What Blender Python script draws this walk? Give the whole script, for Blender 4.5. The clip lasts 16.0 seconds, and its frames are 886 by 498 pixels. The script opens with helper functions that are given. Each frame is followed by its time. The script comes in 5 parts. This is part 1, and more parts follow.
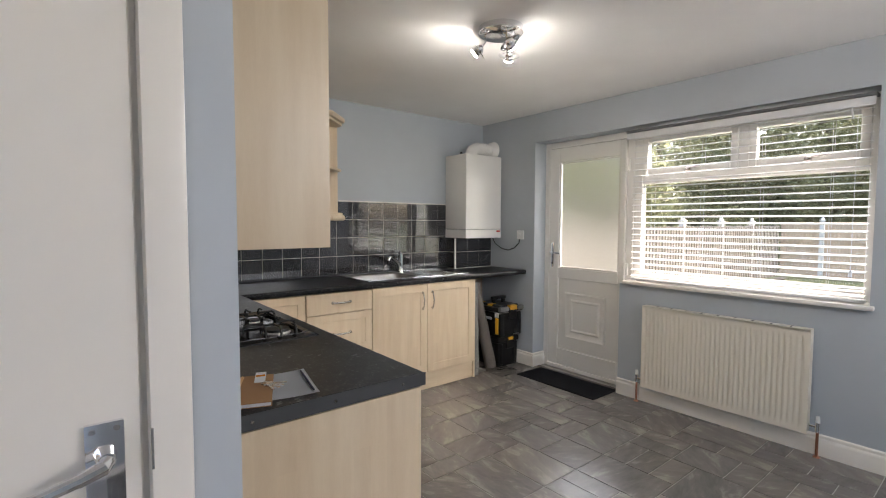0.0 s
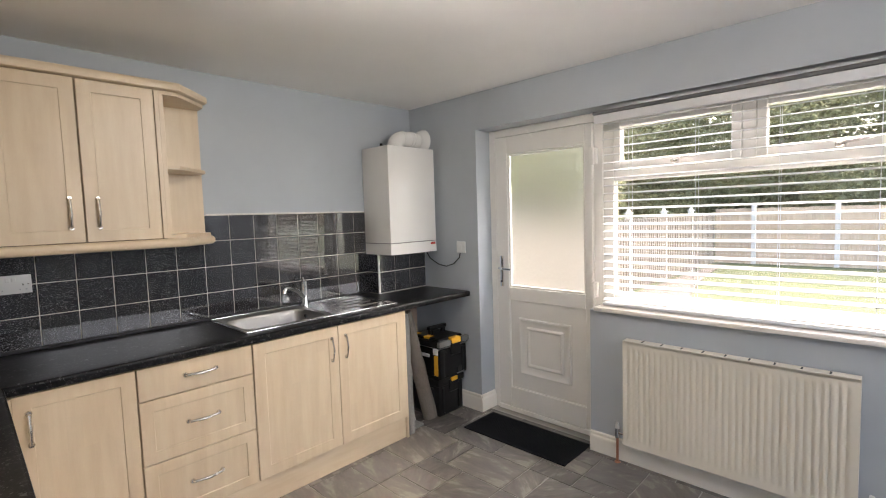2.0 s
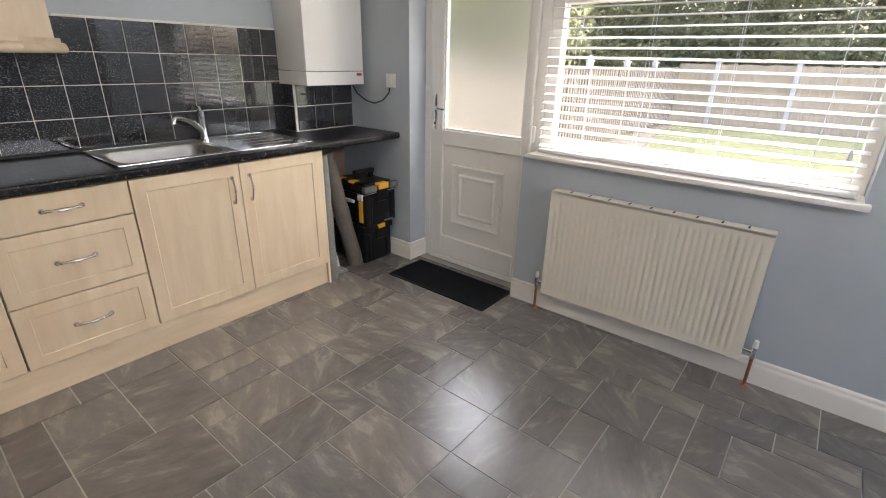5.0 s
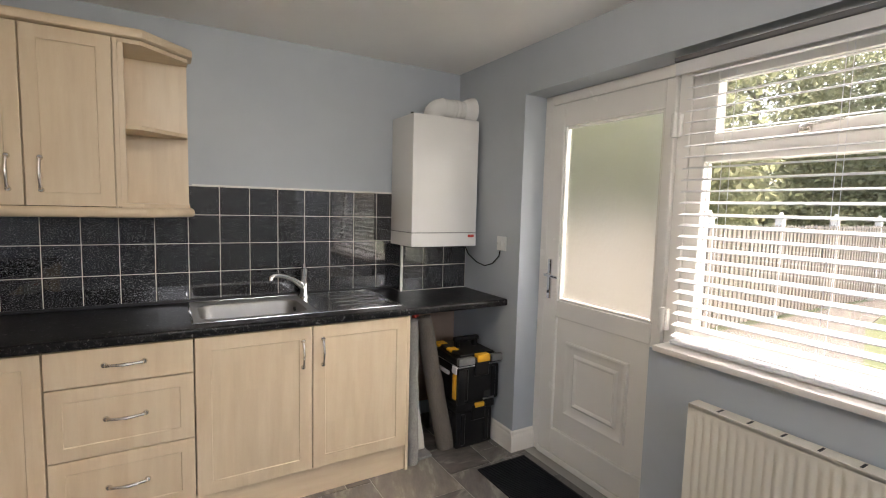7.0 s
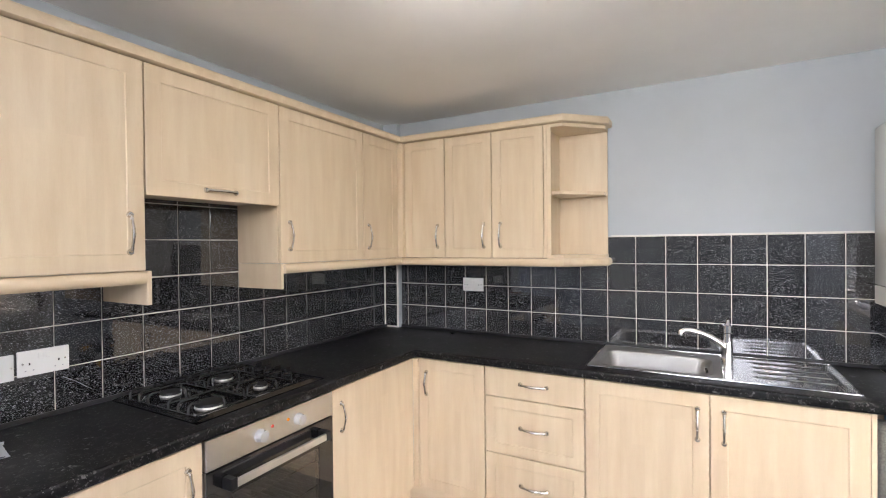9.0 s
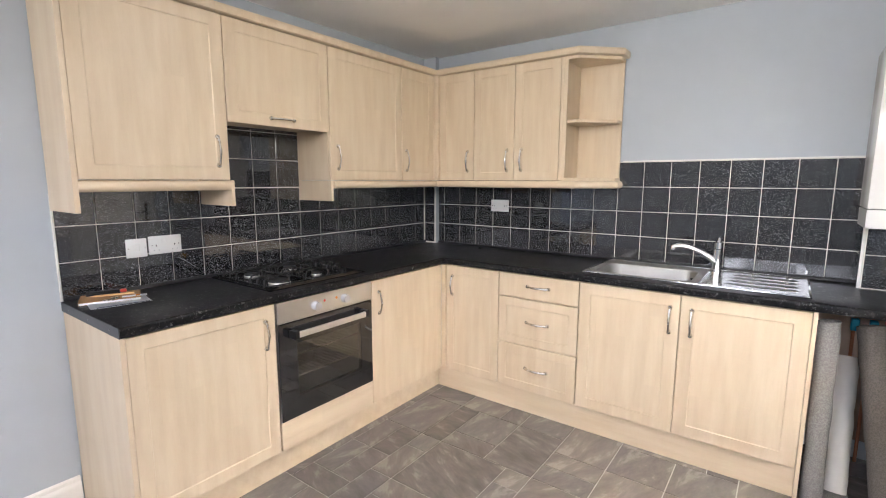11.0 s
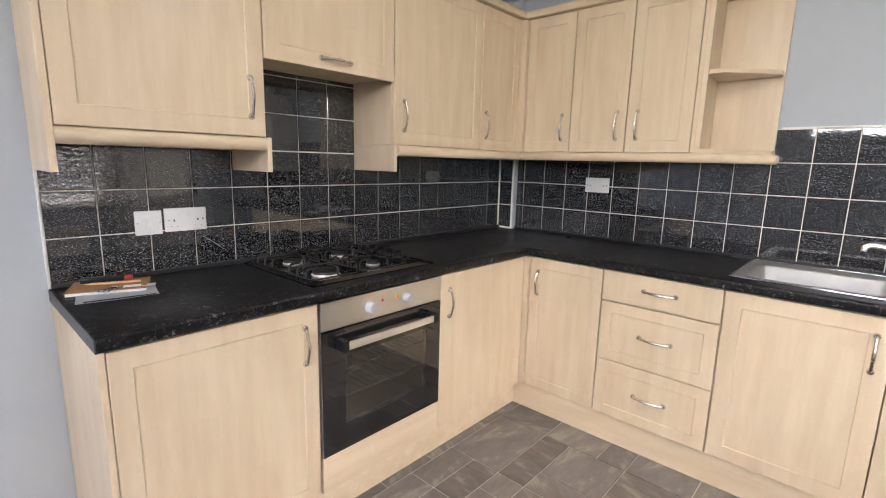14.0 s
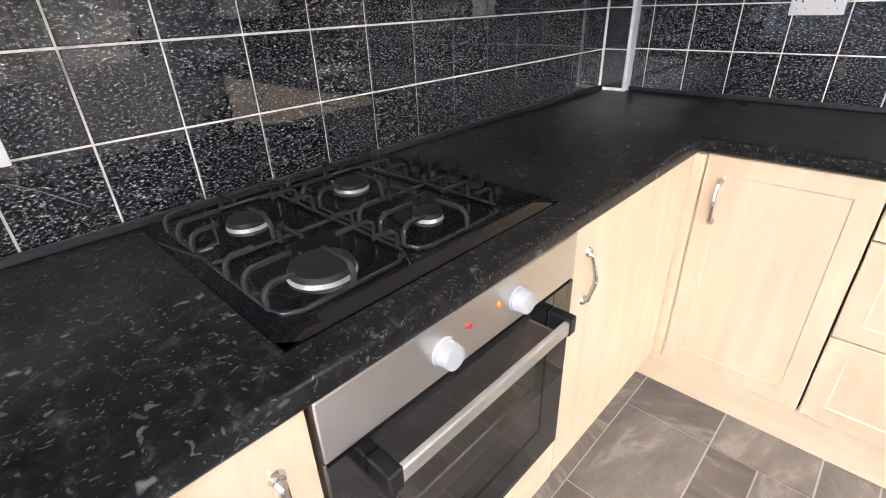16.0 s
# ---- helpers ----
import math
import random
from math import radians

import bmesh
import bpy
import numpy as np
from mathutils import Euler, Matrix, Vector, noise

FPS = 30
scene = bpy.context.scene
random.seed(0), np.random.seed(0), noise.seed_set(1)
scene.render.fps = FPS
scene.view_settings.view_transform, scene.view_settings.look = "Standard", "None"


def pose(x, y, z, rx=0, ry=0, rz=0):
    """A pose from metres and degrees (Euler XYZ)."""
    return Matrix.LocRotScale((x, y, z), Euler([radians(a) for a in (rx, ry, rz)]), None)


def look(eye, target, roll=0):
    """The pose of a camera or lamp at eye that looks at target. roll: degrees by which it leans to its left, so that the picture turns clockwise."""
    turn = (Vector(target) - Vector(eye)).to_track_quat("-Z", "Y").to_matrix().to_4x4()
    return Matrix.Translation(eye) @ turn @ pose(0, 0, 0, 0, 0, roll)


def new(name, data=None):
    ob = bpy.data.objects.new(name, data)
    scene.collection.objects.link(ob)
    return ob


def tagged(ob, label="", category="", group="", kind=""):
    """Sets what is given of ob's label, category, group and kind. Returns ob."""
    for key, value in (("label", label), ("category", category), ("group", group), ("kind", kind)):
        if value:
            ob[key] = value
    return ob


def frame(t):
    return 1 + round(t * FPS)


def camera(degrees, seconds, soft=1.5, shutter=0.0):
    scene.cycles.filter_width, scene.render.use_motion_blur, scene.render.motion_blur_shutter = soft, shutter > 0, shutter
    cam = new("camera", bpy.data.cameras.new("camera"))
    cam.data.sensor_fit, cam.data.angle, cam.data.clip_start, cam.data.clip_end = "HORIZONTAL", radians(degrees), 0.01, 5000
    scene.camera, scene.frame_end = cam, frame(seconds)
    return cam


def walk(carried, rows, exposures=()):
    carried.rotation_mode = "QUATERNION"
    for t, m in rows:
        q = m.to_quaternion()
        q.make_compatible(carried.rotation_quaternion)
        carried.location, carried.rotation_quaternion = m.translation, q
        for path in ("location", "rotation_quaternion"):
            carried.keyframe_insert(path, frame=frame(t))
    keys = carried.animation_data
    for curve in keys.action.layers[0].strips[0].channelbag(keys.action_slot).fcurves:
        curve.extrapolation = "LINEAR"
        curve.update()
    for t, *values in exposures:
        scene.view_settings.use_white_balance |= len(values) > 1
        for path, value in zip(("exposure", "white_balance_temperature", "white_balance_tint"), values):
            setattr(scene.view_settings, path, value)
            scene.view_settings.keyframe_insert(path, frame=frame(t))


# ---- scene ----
cam = camera(86.6, 16.0, soft=1.1)
PATH = [
    (0, (0.126, 0.043, 1.356), (1.376, 1.6, 1.245), 0.2),
    (0.3, (0.244, 0.244, 1.382), (1.539, 1.765, 1.279), 0.0),
    (0.5, (0.305, 0.332, 1.44), (1.631, 1.825, 1.328), -0.5),
    (0.6, (0.332, 0.361, 1.455), (1.67, 1.843, 1.346), -0.6),
    (1, (0.475, 0.464, 1.482), (1.872, 1.891, 1.365), -1.3),
    (1.5, (0.709, 0.567, 1.477), (2.135, 1.963, 1.357), -2.0),
    (2, (0.874, 0.714, 1.491), (2.306, 2.102, 1.347), -1.8),
    (2.5, (1.001, 0.766, 1.472), (2.262, 2.306, 1.289), -1.1),
    (3, (1.135, 0.737, 1.491), (2.02, 2.515, 1.25), 0.1),
    (3.5, (1.151, 0.727, 1.492), (1.955, 2.538, 1.22), 0.1),
    (4, (1.169, 0.722, 1.399), (2.316, 2.211, 0.715), -0.7),
    (4.2, (1.129, 0.76, 1.35), (2.377, 2.063, 0.487), -0.5),
    (6.3, (1.539, 0.662, 1.461), (3.142, 1.803, 1.105), -0.9),
    (6.5, (1.613, 0.673, 1.451), (3.109, 1.972, 1.177), -0.4),
    (6.6, (1.638, 0.703, 1.451), (3.069, 2.078, 1.203), 0.1),
    (7, (1.789, 0.819, 1.454), (2.795, 2.538, 1.277), 1.5),
    (7.5, (1.924, 0.902, 1.476), (2.007, 2.897, 1.37), -0.3),
    (8, (2.092, 0.921, 1.489), (1.431, 2.808, 1.431), 0.0),
    (8.5, (2.214, 0.889, 1.495), (1.367, 2.7, 1.507), -0.1),
    (9, (2.353, 0.821, 1.497), (1.388, 2.573, 1.479), -0.6),
    (9.5, (2.518, 0.794, 1.468), (1.48, 2.499, 1.351), -0.6),
    (10, (2.696, 0.737, 1.423), (1.565, 2.37, 1.187), -0.7),
    (10.2, (2.719, 0.692, 1.399), (1.567, 2.305, 1.13), -0.4),
    (12.3, (2.798, 0.502, 1.457), (1.612, 2.086, 1.164), 0.1),
    (12.5, (2.791, 0.511, 1.451), (1.608, 2.104, 1.205), 0.2),
    (13, (2.68, 0.575, 1.419), (1.498, 2.168, 1.162), 0.9),
    (13.5, (2.51, 0.755, 1.407), (1.232, 2.261, 1.092), 1.2),
    (14, (2.265, 0.929, 1.343), (0.939, 2.382, 0.982), 1.4),
    (14.5, (1.986, 1.099, 1.371), (0.673, 2.548, 0.951), 1.1),
    (15, (1.751, 1.296, 1.357), (0.391, 2.673, 0.855), 0.7),
    (15.5, (1.546, 1.453, 1.308), (0.179, 2.726, 0.593), -0.1),
    (16, (1.331, 1.604, 1.269), (0.086, 2.861, 0.338), -2.2),
]
EXPOSURES = [(0, 3.54, 6440, 12), (0.5, 3.75, 6440, 13), (1, 3.85, 6440, 13), (1.5, 3.87, 6440, 13), (2.5, 3.77, 6550, 14), (3.2, 3.91, 6450, 13), (3.5, 4.05, 6350, 12), (4.2, 3.9, 6350, 13), (6.3, 3.55, 6600, 13), (7, 3.55, 6650, 13), (7.5, 4.17, 6480, 13), (8, 4.41, 6330, 14), (9.5, 4.38, 6230, 15), (12.5, 4.3, 6180, 15), (13.5, 4.26, 6350, 15), (14.5, 4.38, 6150, 15), (15, 4.61, 5950, 15), (15.5, 4.86, 5950, 15), (16, 5.04, 6100, 16)]
walk(cam, [(t, look(eye, target, roll)) for t, eye, target, roll in PATH], EXPOSURES)

# ---- light ----
world = bpy.data.worlds.new("sky")
scene.world = world
world.use_nodes = True
wn = world.node_tree
sky = wn.nodes.new("ShaderNodeTexSky")
sky.sky_type = "NISHITA"
sky.sun_disc = False
sky.sun_elevation = radians(53)
sky.sun_rotation = radians(113)
sky.air_density, sky.dust_density, sky.ozone_density = 0.8, 6.0, 0.3
bg = wn.nodes["Background"]
bg.inputs["Strength"].default_value = 0.13
wn.links.new(sky.outputs["Color"], bg.inputs["Color"])
sun = new("sun", bpy.data.lights.new("sun", "SUN"))
sun.data.energy, sun.data.angle, sun.data.color = 0.35, radians(80), (1.0, 0.96, 0.9)
sun.matrix_world = look((7, -3, 10), (0, 0, 0))
# fill lamp added in the unseen end wall's opening to even out the room
fill = new("added_fill_light", bpy.data.lights.new("added_fill_light", "AREA"))
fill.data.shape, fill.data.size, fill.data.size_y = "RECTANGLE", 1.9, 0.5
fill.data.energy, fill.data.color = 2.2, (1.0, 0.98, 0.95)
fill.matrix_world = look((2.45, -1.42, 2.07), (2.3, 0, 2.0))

# ---- materials ----
def mat(name, color, rough=0.5, metal=0.0):
    m = bpy.data.materials.new(name)
    m.use_nodes = True
    b = m.node_tree.nodes["Principled BSDF"]
    b.inputs["Base Color"].default_value = (*color, 1)
    b.inputs["Roughness"].default_value = rough
    b.inputs["Metallic"].default_value = metal
    return m


def node(m, kind, **values):
    n = m.node_tree.nodes.new(kind)
    for k, v in values.items():
        n.inputs[k.replace("_", " ")].default_value = v
    return n


def link(m, a, b):
    m.node_tree.links.new(a, b)


def bsdf(m):
    return m.node_tree.nodes["Principled BSDF"]


def coords(m, scale=(1, 1, 1), spread=0.0):
    """Object coordinates, scaled, with a shift of its own for each object."""
    tc = node(m, "ShaderNodeTexCoord")
    mp = node(m, "ShaderNodeMapping", Scale=scale)
    if spread:
        oi = node(m, "ShaderNodeObjectInfo")
        mul = node(m, "ShaderNodeMath")
        mul.operation = "MULTIPLY"
        mul.inputs[1].default_value = spread
        link(m, oi.outputs["Random"], mul.inputs[0])
        link(m, mul.outputs[0], mp.inputs["Location"])
    link(m, tc.outputs["Object"], mp.inputs["Vector"])
    return mp.outputs["Vector"]


def noise_of(m, vec, scale, detail=4.0, rough=0.55, distortion=0.0):
    n = node(m, "ShaderNodeTexNoise", Scale=scale, Detail=detail, Roughness=rough, Distortion=distortion)
    link(m, vec, n.inputs["Vector"])
    return n.outputs["Fac"]


def ramp(m, fac, stops):
    r = node(m, "ShaderNodeValToRGB")
    e = r.color_ramp.elements
    while len(e) < len(stops):
        e.new(0.5)
    for el, (p, c) in zip(e, stops):
        el.position = p
        el.color = (*c, 1) if len(c) == 3 else c
    link(m, fac, r.inputs["Fac"])
    return r.outputs["Color"]


def mix(m, fac, a, b, mode="MIX"):
    x = node(m, "ShaderNodeMix")
    x.data_type, x.blend_type = "RGBA", mode
    for v, sock in ((fac, x.inputs[0]), (a, x.inputs[6]), (b, x.inputs[7])):
        if isinstance(v, (int, float)):
            sock.default_value = v
        elif isinstance(v, tuple):
            sock.default_value = (*v, 1)
        else:
            link(m, v, sock)
    return x.outputs[2]


def bump(m, height, strength=0.2, distance=0.002):
    b = node(m, "ShaderNodeBump", Strength=strength, Distance=distance)
    link(m, height, b.inputs["Height"])
    link(m, b.outputs["Normal"], bsdf(m).inputs["Normal"])


def colour(m, c):
    link(m, c, bsdf(m).inputs["Base Color"])


def roughness(m, fac, lo, hi):
    r = node(m, "ShaderNodeMapRange")
    r.inputs["To Min"].default_value, r.inputs["To Max"].default_value = lo, hi
    link(m, fac, r.inputs["Value"])
    link(m, r.outputs["Result"], bsdf(m).inputs["Roughness"])


def paint(name, color, rough=0.6, amount=0.06, grain=240, strength=0.06):
    m = mat(name, color, rough)
    v = coords(m)
    f = noise_of(m, v, 1.3, 5)
    lo, hi = tuple(c * (1 - amount) for c in color), tuple(min(1, c * (1 + amount)) for c in color)
    colour(m, ramp(m, f, [(0.3, lo), (0.7, hi)]))
    bump(m, noise_of(m, v, grain, 3), strength, 0.001)
    roughness(m, noise_of(m, v, 6, 3), rough - 0.06, rough + 0.06)
    return m


def maple_material(name, scale):
    m = mat(name, (0.7, 0.57, 0.42), 0.38)
    v = coords(m, scale, 37.0)
    block = noise_of(m, v, 2.2, 2)
    grain = noise_of(m, v, 14, 8, 0.65, 0.4)
    fine = noise_of(m, v, 60, 4, 0.6)
    c = ramp(m, block, [(0.30, (0.63, 0.492, 0.325)), (0.47, (0.665, 0.53, 0.36)), (0.55, (0.68, 0.55, 0.38)), (0.72, (0.71, 0.585, 0.415))])
    c = mix(m, 0.13, c, ramp(m, grain, [(0.3, (0.60, 0.48, 0.35)), (0.6, (0.73, 0.62, 0.485))]))
    c = mix(m, 0.05, c, ramp(m, fine, [(0.4, (0.56, 0.44, 0.31)), (0.6, (0.78, 0.67, 0.53))]))
    # narrow jointed staves, each with its own tone
    tc = node(m, "ShaderNodeTexCoord")
    sp = node(m, "ShaderNodeSeparateXYZ")
    link(m, tc.outputs["Object"], sp.inputs[0])
    along, across = (0, 2) if scale[0] < 2 else (2, 0)
    ad = node(m, "ShaderNodeMath")
    ad.operation = "ADD"
    link(m, sp.outputs[across], ad.inputs[0])
    link(m, sp.outputs[1], ad.inputs[1])
    cb = node(m, "ShaderNodeCombineXYZ")
    link(m, sp.outputs[along], cb.inputs[0])
    link(m, ad.outputs[0], cb.inputs[1])
    bk = node(m, "ShaderNodeTexBrick", Color1=(0.90, 0.885, 0.87, 1), Color2=(1.06, 1.06, 1.06, 1), Scale=1.0, Mortar_Size=0.0, Brick_Width=0.37, Row_Height=0.052)
    bk.offset = 0.37
    link(m, cb.outputs[0], bk.inputs["Vector"])
    c = mix(m, 0.28, c, bk.outputs["Color"], "MULTIPLY")
    colour(m, c)
    roughness(m, grain, 0.3, 0.42)
    bump(m, fine, 0.05, 0.0006)
    return m


MAPLE = maple_material("maple laminate", (9, 9, 1.1))
MAPLE_X = maple_material("maple laminate lying", (1.1, 9, 9))
CREAM = maple_material("pale maple panel", (8, 8, 0.9))

WALL = paint("blue grey emulsion", (0.452, 0.488, 0.52), 0.62)
# cream tint of an unseen wall, there to warm the light it reflects
WARM_BOUNCE = paint("warm bounce emulsion", (0.74, 0.63, 0.46), 0.62)
CEILING = paint("white ceiling paint", (0.91, 0.90, 0.88), 0.75, 0.04, 90, 0.12)
GLOSS = paint("cream gloss paint", (0.80, 0.765, 0.70), 0.3, 0.03, 40, 0.04)
UPVC = paint("white upvc", (0.81, 0.795, 0.755), 0.25, 0.02, 30, 0.01)
ENAMEL = paint("white boiler enamel", (0.80, 0.785, 0.75), 0.11, 0.02, 40, 0.01)
RADPAINT = paint("white radiator paint", (0.78, 0.725, 0.61), 0.3, 0.03, 60, 0.03)
BLIND = paint("white slat paint", (0.68, 0.68, 0.69), 0.38, 0.02, 40, 0.02)
PLASTIC = paint("white moulded plastic", (0.78, 0.78, 0.76), 0.3, 0.02, 60, 0.01)
BAREWALL = paint("bare brown plaster", (0.3, 0.22, 0.17), 0.85, 0.35, 60, 0.4)
GROUT = paint("pale grout", (0.82, 0.78, 0.70), 0.8, 0.12, 120, 0.2)
DARKMETAL = paint("dark painted metal", (0.05, 0.052, 0.055), 0.5, 0.2, 80, 0.05)
RAILGREY = paint("dark grey rail", (0.13, 0.13, 0.135), 0.6, 0.2, 120, 0.1)
# near-black colour that stands for the shade inside slots, holes and gaps
DARKSLOT = mat("dark slot", (0.02, 0.02, 0.02), 0.6)
BLACKSTRIP = paint("black sealing strip", (0.018, 0.018, 0.02), 0.45, 0.3, 80, 0.1)


def tile_material():
    m = mat("black mottled tile", (0.03, 0.03, 0.033), 0.12)
    v = coords(m, (1, 1, 1), 31.0)
    tilt = node(m, "ShaderNodeMapping", Rotation=(0, radians(38), 0), Scale=(0.8, 1, 1.7))
    link(m, v, tilt.inputs["Vector"])
    streak = noise_of(m, tilt.outputs["Vector"], 27, 6, 0.8, 0.25)
    cloud = noise_of(m, v, 3, 3)
    speck = ramp(m, streak, [(0.475, (0.004, 0.004, 0.006)), (0.54, (0.022, 0.022, 0.026)), (0.585, (0.21, 0.212, 0.22)), (0.66, (0.60, 0.60, 0.61))])
    half = ramp(m, cloud, [(0.40, (0, 0, 0)), (0.8, (0.4, 0.4, 0.4))])
    colour(m, mix(m, half, speck, (0.016, 0.016, 0.019), "MIX"))
    roughness(m, streak, 0.01, 0.035)
    bsdf(m).inputs["IOR"].default_value = 1.8
    bump(m, noise_of(m, v, 3.5, 3), 0.05, 0.003)
    return m


def worktop_material():
    m = mat("black flecked laminate", (0.02, 0.02, 0.022), 0.3)
    v = coords(m)
    base = noise_of(m, v, 38, 6, 0.75, 0.4)
    c = ramp(m, base, [(0.42, (0.006, 0.006, 0.007)), (0.56, (0.013, 0.0128, 0.0135)), (0.66, (0.05, 0.048, 0.046)), (0.76, (0.11, 0.107, 0.103))])
    warp = node(m, "ShaderNodeTexNoise", Scale=30.0, Detail=2.0)
    link(m, v, warp.inputs["Vector"])
    bent = mix(m, 0.075, v, warp.outputs["Color"], "ADD")
    for scale, size, grey, few_at in ((23.0, 0.11, 0.20, 0.73), (48.0, 0.16, 0.125, 0.68), (110.0, 0.25, 0.09, 0.62)):
        vo = node(m, "ShaderNodeTexVoronoi", Scale=scale)
        link(m, bent, vo.inputs["Vector"])
        dot = ramp(m, vo.outputs["Distance"], [(size, (1, 1, 1)), (size + 0.12, (0, 0, 0))])
        sep = node(m, "ShaderNodeSeparateColor")
        link(m, vo.outputs["Color"], sep.inputs[0])
        few = ramp(m, sep.outputs[0], [(few_at, (0, 0, 0)), (few_at + 0.12, (1, 1, 1))])
        c = mix(m, mix(m, 1.0, dot, few, "MULTIPLY"), c, (grey, grey, grey * 0.97))
    colour(m, c)
    roughness(m, noise_of(m, v, 5, 3), 0.25, 0.35)
    bsdf(m).inputs["Specular IOR Level"].default_value = 0.17
    bump(m, noise_of(m, v, 300, 2), 0.06, 0.0006)
    return m


def slate_material():
    m = mat("grey slate vinyl", (0.15, 0.14, 0.13), 0.36)
    v = coords(m, (1, 1, 1), 53.0)
    oi = node(m, "ShaderNodeObjectInfo")
    geo = node(m, "ShaderNodeNewGeometry")
    rnd = node(m, "ShaderNodeMath")
    rnd.operation = "ADD"
    link(m, oi.outputs["Random"], rnd.inputs[0])
    link(m, geo.outputs["Random Per Island"], rnd.inputs[1])
    fr = node(m, "ShaderNodeMath")
    fr.operation = "FRACT"
    link(m, rnd.outputs[0], fr.inputs[0])
    body = ramp(m, fr.outputs[0], [(0.0, (0.085, 0.077, 0.071)), (0.25, (0.19, 0.178, 0.166)), (0.45, (0.105, 0.103, 0.101)), (0.62, (0.16, 0.144, 0.13)), (0.8, (0.24, 0.213, 0.186)), (1.0, (0.11, 0.10, 0.094))])
    tc = node(m, "ShaderNodeTexCoord")
    turn = node(m, "ShaderNodeMapping")
    ang = node(m, "ShaderNodeCombineXYZ")
    mul = node(m, "ShaderNodeMath")
    mul.operation = "MULTIPLY"
    mul.inputs[1].default_value = 6.28
    link(m, fr.outputs[0], mul.inputs[0])
    link(m, mul.outputs[0], ang.inputs[2])
    link(m, tc.outputs["Object"], turn.inputs["Vector"])
    link(m, ang.outputs[0], turn.inputs["Rotation"])
    st = node(m, "ShaderNodeMapping", Scale=(3.4, 10.0, 4.0))
    link(m, turn.outputs["Vector"], st.inputs["Vector"])
    vein = noise_of(m, st.outputs["Vector"], 1.1, 9, 0.68, 0.25)
    c = mix(m, 0.55, body, ramp(m, vein, [(0.30, (0.07, 0.06, 0.054)), (0.44, (0.12, 0.112, 0.105)), (0.54, (0.175, 0.155, 0.14)), (0.61, (0.30, 0.28, 0.25)), (0.72, (0.20, 0.16, 0.135))]))
    colour(m, c)
    roughness(m, vein, 0.19, 0.31)
    bsdf(m).inputs["IOR"].default_value = 1.8
    return m


TILE, WORKTOP, SLATE = tile_material(), worktop_material(), slate_material()
JOINT = paint("vinyl joint", (0.29, 0.275, 0.25), 0.5, 0.1, 80, 0.1)


def metal(name, color, rough, brushed=False):
    m = mat(name, color, rough, 1.0)
    v = coords(m, (4, 200, 200) if brushed else (1, 1, 1))
    f = noise_of(m, v, 3 if brushed else 40, 4)
    roughness(m, f, rough * 0.8, rough * 1.25 + 0.02)
    return m


CHROME = metal("chrome", (0.82, 0.82, 0.83), 0.06)
NICKEL = metal("satin nickel", (0.64, 0.61, 0.57), 0.24)
STEEL = metal("brushed stainless steel", (0.6, 0.59, 0.57), 0.3, True)
SINKSTEEL = metal("satin bowl steel", (0.40, 0.395, 0.38), 0.5)
DRAINSTEEL = metal("polished drainer steel", (0.66, 0.655, 0.64), 0.2)
BARSTEEL = metal("pale handle steel", (0.78, 0.77, 0.75), 0.38)
COPPER = metal("dull copper pipe", (0.45, 0.2, 0.12), 0.4)
ALU = metal("grey aluminium strip", (0.42, 0.43, 0.44), 0.35)
BLACKGLOSS = paint("black enamel", (0.006, 0.006, 0.007), 0.09, 0.3, 50, 0.02)
bsdf(BLACKGLOSS).inputs["Specular IOR Level"].default_value = 0.45
OVENBLACK = paint("black oven glass", (0.010, 0.010, 0.011), 0.04, 0.3, 50, 0.0)
bsdf(OVENBLACK).inputs["IOR"].default_value = 1.9
IRON = paint("black cast iron", (0.03, 0.03, 0.03), 0.2, 0.3, 300, 0.1)
BLACKPLASTIC = paint("black toolbox plastic", (0.009, 0.009, 0.0095), 0.36, 0.6, 260, 0.2)
bsdf(BLACKPLASTIC).inputs["Specular IOR Level"].default_value = 0.3
SCUFFED = paint("scuffed grey plastic", (0.16, 0.16, 0.16), 0.5, 0.7, 40, 0.3)
YELLOW = paint("yellow plastic", (0.80, 0.42, 0.03), 0.4, 0.1, 60, 0.05)
GREYPLASTIC = paint("silver grey knob plastic", (0.5, 0.51, 0.53), 0.35, 0.05, 90, 0.02)
RUBBER = paint("black ribbed rubber", (0.009, 0.009, 0.011), 0.8, 0.3, 400, 0.3)
bsdf(RUBBER).inputs["Specular IOR Level"].default_value = 0.15
RED = mat("red badge", (0.6, 0.06, 0.04), 0.4)
ORANGE = mat("amber lens", (0.8, 0.28, 0.02), 0.25)
BLUE = mat("blue valve lever", (0.0, 0.25, 0.4), 0.4)
CARD = paint("brown card cover", (0.36, 0.2, 0.09), 0.7, 0.1, 120, 0.1)
PAPER = paint("white paper", (0.78, 0.8, 0.83), 0.8, 0.03, 60, 0.05)
LINING = paint("off-white lining paper", (0.56, 0.545, 0.51), 0.75, 0.05, 60, 0.05)
INK = mat("dark ink", (0.03, 0.03, 0.08), 0.6)
WOODPEN = paint("varnished pencil wood", (0.6, 0.35, 0.14), 0.4, 0.1, 80, 0.05)


def carpet_material(name, color):
    m = mat(name, color, 0.95)
    v = coords(m)
    f = noise_of(m, v, 170, 3, 0.75)
    colour(m, mix(m, 0.8, ramp(m, f, [(0.42, tuple(c * 0.15 for c in color)), (0.58, tuple(min(1, c * 1.9) for c in color))]), color))
    bump(m, f, 0.8, 0.004)
    return m


CARPET = carpet_material("grey flecked carpet", (0.22, 0.213, 0.20))
CARPET_B = carpet_material("brown grey carpet", (0.16, 0.138, 0.115))


